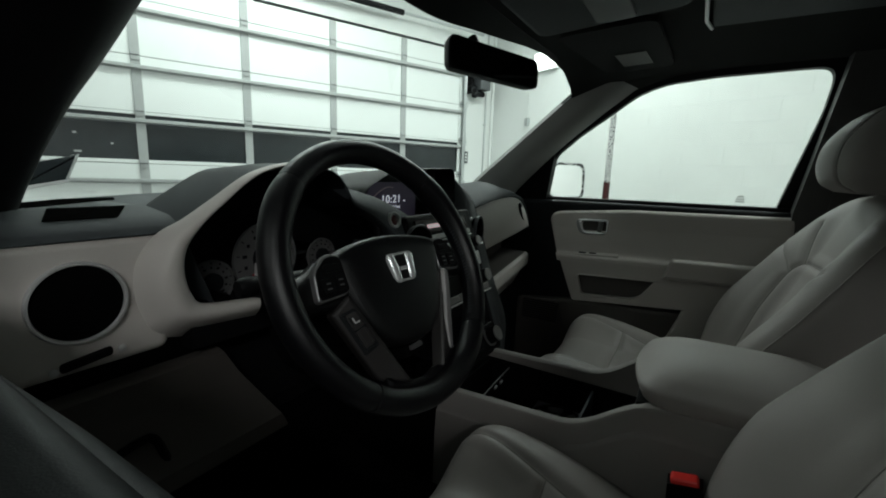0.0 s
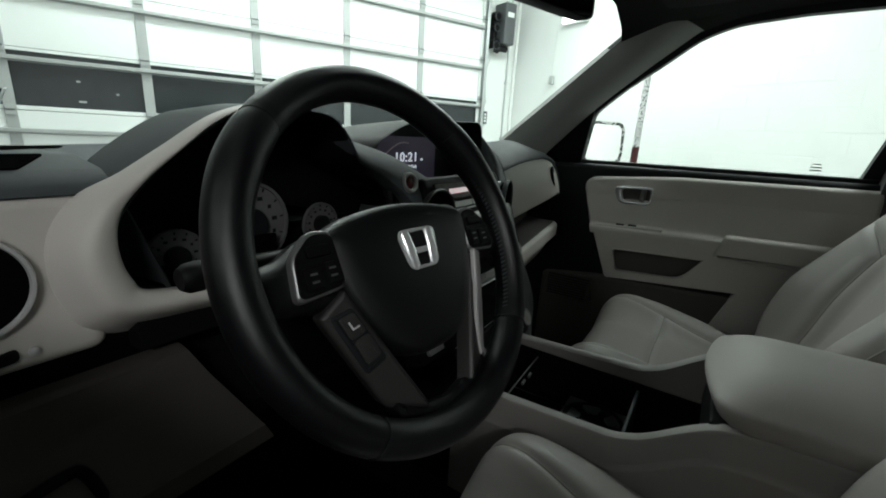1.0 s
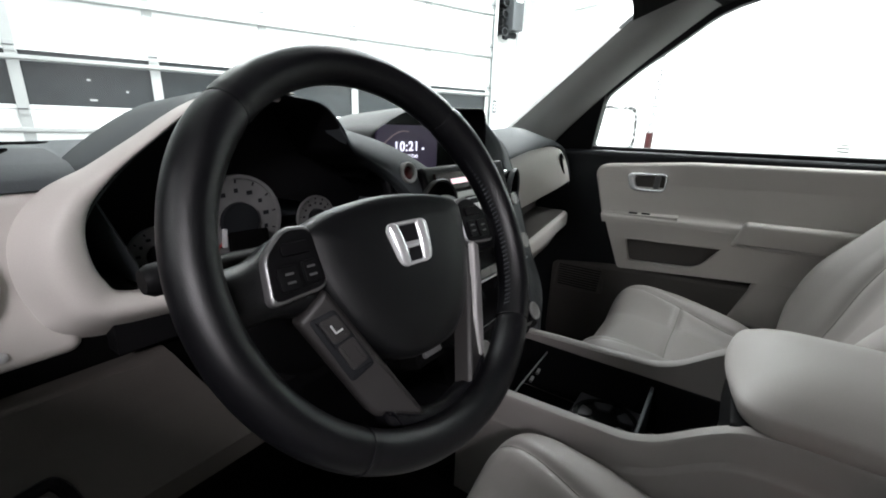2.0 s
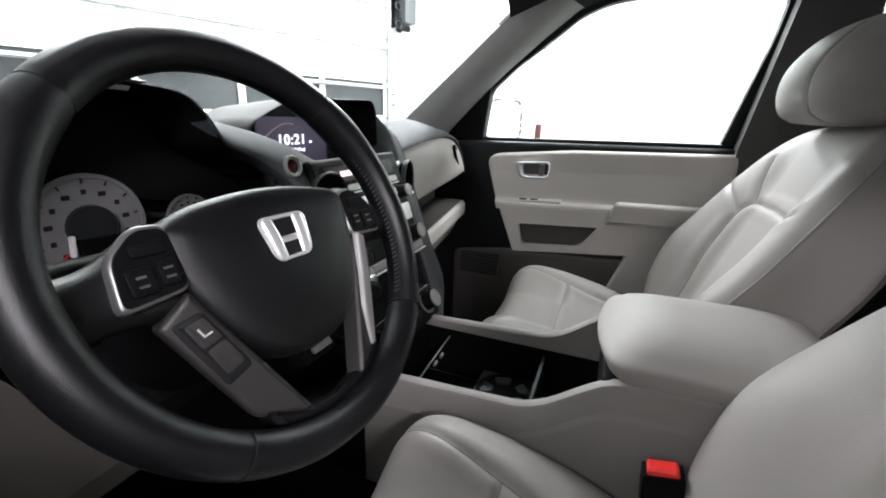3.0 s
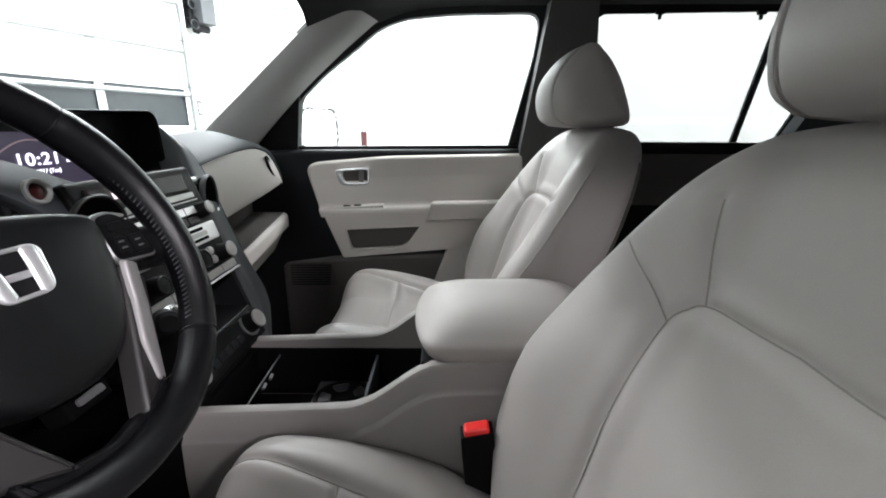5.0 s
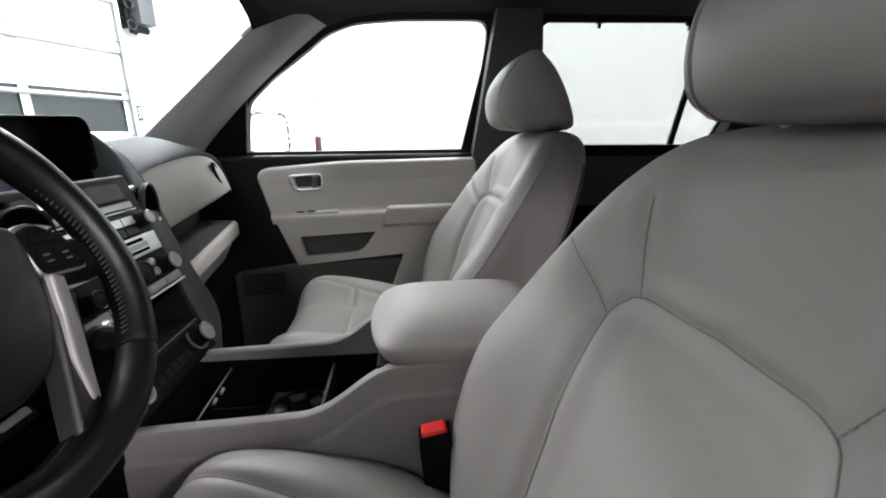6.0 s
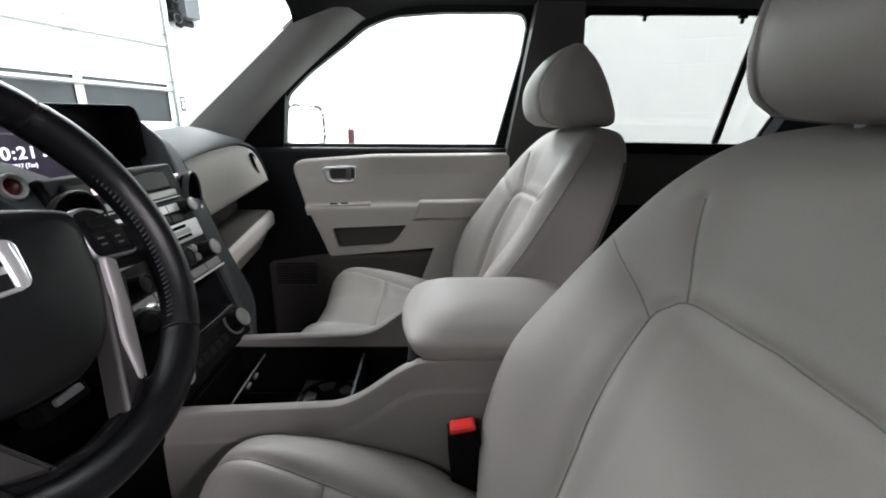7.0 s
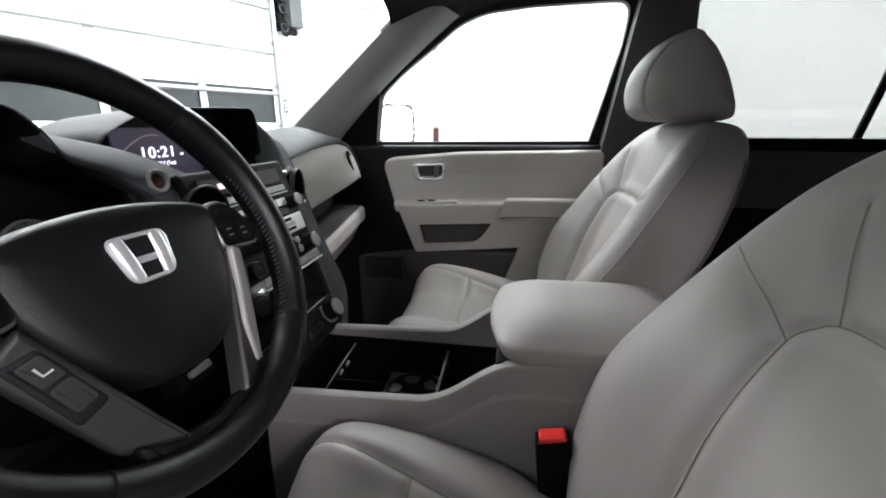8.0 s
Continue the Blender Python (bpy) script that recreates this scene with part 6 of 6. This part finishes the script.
ds = seat(-0.38, "grey leather driver's seat with sewn bolsters beside the console", 0.025, -0.010)
ps = seat(0.37, "grey leather passenger seat with sewn bolsters beside the door")
for cx, par in ((-0.177, ds),):
    bk = part("buckle", loft([[Vector((cx + sx_, y_, z_)) for sx_, y_, z_ in q] for q in (
        [(-0.014, -0.222, 0.70), (0.014, -0.222, 0.70), (0.014, -0.165, 0.70), (-0.014, -0.165, 0.70)],
        [(-0.0125, -0.200, 0.80), (0.0125, -0.200, 0.80), (0.0125, -0.154, 0.80), (-0.0125, -0.154, 0.80)],
        [(-0.0125, -0.196, 0.832), (0.0125, -0.196, 0.832), (0.0125, -0.153, 0.823), (-0.0125, -0.153, 0.823)])]), BLACK, par, "black belt buckle")
    part("release_button", slab(rounded([(-0.0105, -0.019), (0.0105, -0.019), (0.0105, 0.016), (-0.0105, 0.016)], 0.004), axes((cx, -0.173, 0.826), (1, 0, 0), (0, 1, -0.2)), 0.009, 0.004, 3), RED, bk, "red release button")

# ---- roof fittings ----
mir = thing("rear_view_mirror", (-0.01, 0.225, 1.43), "black rear-view mirror hanging from the windscreen", "mirror")
MM = axes((-0.012, 0.226, 1.450), (0.94, -0.34, 0), (0.05, 0.1, 1))
ring_o = rounded([(-0.122, -0.026, 0), (0.122, -0.030, 0), (0.128, 0.030, 0), (-0.118, 0.034, 0)], 0.016, 6)
part("casing", loft([[MM @ Vector((p.x * s, p.y * s, h)) for p in ring_o] for s, h in ((0.75, -0.035), (0.95, -0.022), (1.0, -0.006), (1.0, 0.0), (0.96, 0.001), (0.95, -0.002))]), BLACK, mir, "black mirror casing")
part("mirror_glass", loft([[MM @ Vector((p.x * 0.94, p.y * 0.93, h)) for p in ring_o] for h in (-0.001, 0.0012)]), DIMGLASS, mir, "mirror glass darkened for the cabin it reflects")
part("stem", sweep([(-0.010, 0.245, 1.44), (0.0, 0.275, 1.48), (0.0, 0.29, 1.51)], 0.010, 10), BLACK, mir)
over = thing("overhead_console", (0.02, 0.09, 1.56), "dark overhead console with lamp and switches", "overhead console")
part("console_shell", slab(rounded([(-0.11, 0.20), (0.13, 0.20), (0.13, -0.09), (-0.11, -0.09)], 0.03), axes((0.01, 0, 1.578), (1, 0, 0), (0, -1, 0.08)) @ Matrix.Scale(-1, 4, (0, 1, 0)), 0.03, 0.01), DASH, over)
part("lamp_bezel", slab(rounded([(-0.07, 0.10), (0.09, 0.10), (0.09, 0.0), (-0.07, 0.0)], 0.015), axes((0.03, 0, 1.548), (1, 0, 0), (0, -1, 0)) @ Matrix.Scale(-1, 4, (0, 1, 0)), 0.006, 0.003), DARKSILVER, over)
for cx, lab in ((0.36, "dark grey sun visor over the passenger seat"), (-0.36, "dark grey sun visor over the driver's seat")):
    v = thing("sun_visor", (cx, 0.06, 1.555), lab, "sun visor", "sun visors")
    vis = rounded([(cx - 0.20, 0.17, 0), (cx + 0.19, 0.13, 0), (cx + 0.19, -0.04, 0), (cx - 0.20, -0.03, 0)], 0.03, 5)
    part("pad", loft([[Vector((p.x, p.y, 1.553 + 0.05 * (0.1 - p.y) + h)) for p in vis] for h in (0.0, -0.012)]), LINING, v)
    part("notice", loft([[Vector((cx + x, y, 1.5395 + 0.05 * (0.1 - y) + h)) for x, y in ((-0.0, 0.08), (0.12, 0.075), (0.12, 0.005), (0.0, 0.01))] for h in (0.0, -0.0012)]), KNEE, v, "grey notice with illegible print", smooth=0)
sr = thing("sunroof_surround", (0.0, -0.4, 1.58), "dark sunroof surround with a bright edge", "sunroof")
part("surround", block(-0.36, 0.36, -0.75, -0.12, 1.578, 1.590, 0.004), DASH, sr)
part("bright_edge", sweep([(0.36, -0.12, 1.576), (0.30, -0.11, 1.574), (-0.30, -0.11, 1.574)], 0.004, 8), SATIN, sr)

# ---- the side wall's concrete blocks ----
def block_mesh(w, h):
    bmw = bmesh.new()
    bmesh.ops.create_cube(bmw, size=1)
    bmw.transform(Matrix.Diagonal((0.0055, w, h, 1)))
    for v in bmw.verts:
        if v.co.x > 0:
            v.co.y *= 1 - 0.003 / w * 2
            v.co.z *= 1 - 0.003 / h * 2
    me = bpy.data.meshes.new("concrete_block")
    bmw.to_mesh(me)
    bmw.free()
    me.materials.append(SIDEPAINT)
    return me


full = block_mesh(0.3968, 0.1955)
rest_v, rest_f = [], []
COURSE = 0.2
for row in range(int(ROOM_H / COURSE)):
    z = COURSE * (row + 0.5)
    shift = 0.2 if row % 2 else 0.0
    for k in range(int(ROOM_L / 0.4)):
        r = 0.22 + shift + 0.4 * k
        proud = random.uniform(-0.0008, 0.0008)
        if r > ROOM_L - 0.2:
            continue
        if 2.0 < r < 8.4 and 0.8 < z < 2.8:
            ob = new("concrete_block", full)
            ob.parent = wall_side
            ob.matrix_basis = GARAGE @ pose(-0.0092 + proud, r, z)
        else:
            n = len(rest_v)
            for dx in (-0.003, 0.002):
                for dy in (-0.1984, 0.1984):
                    for dz in (-0.0981, 0.0981):
                        rest_v.append(GARAGE @ Vector((-0.0095 + proud + dx, r + dy, z + dz)))
            rest_f += [[n + i for i in q] for q in ((4, 6, 7, 5), (0, 4, 5, 1), (2, 3, 7, 6), (1, 5, 7, 3), (0, 2, 6, 4))]
me = bpy.data.meshes.new("farther_blocks")
me.from_pydata(rest_v, [], rest_f)
me.materials.append(SIDEPAINT)
ob = new("farther_blocks", me)
ob.parent = wall_side
tagged(ob, "white painted concrete blocks", kind="stuff")
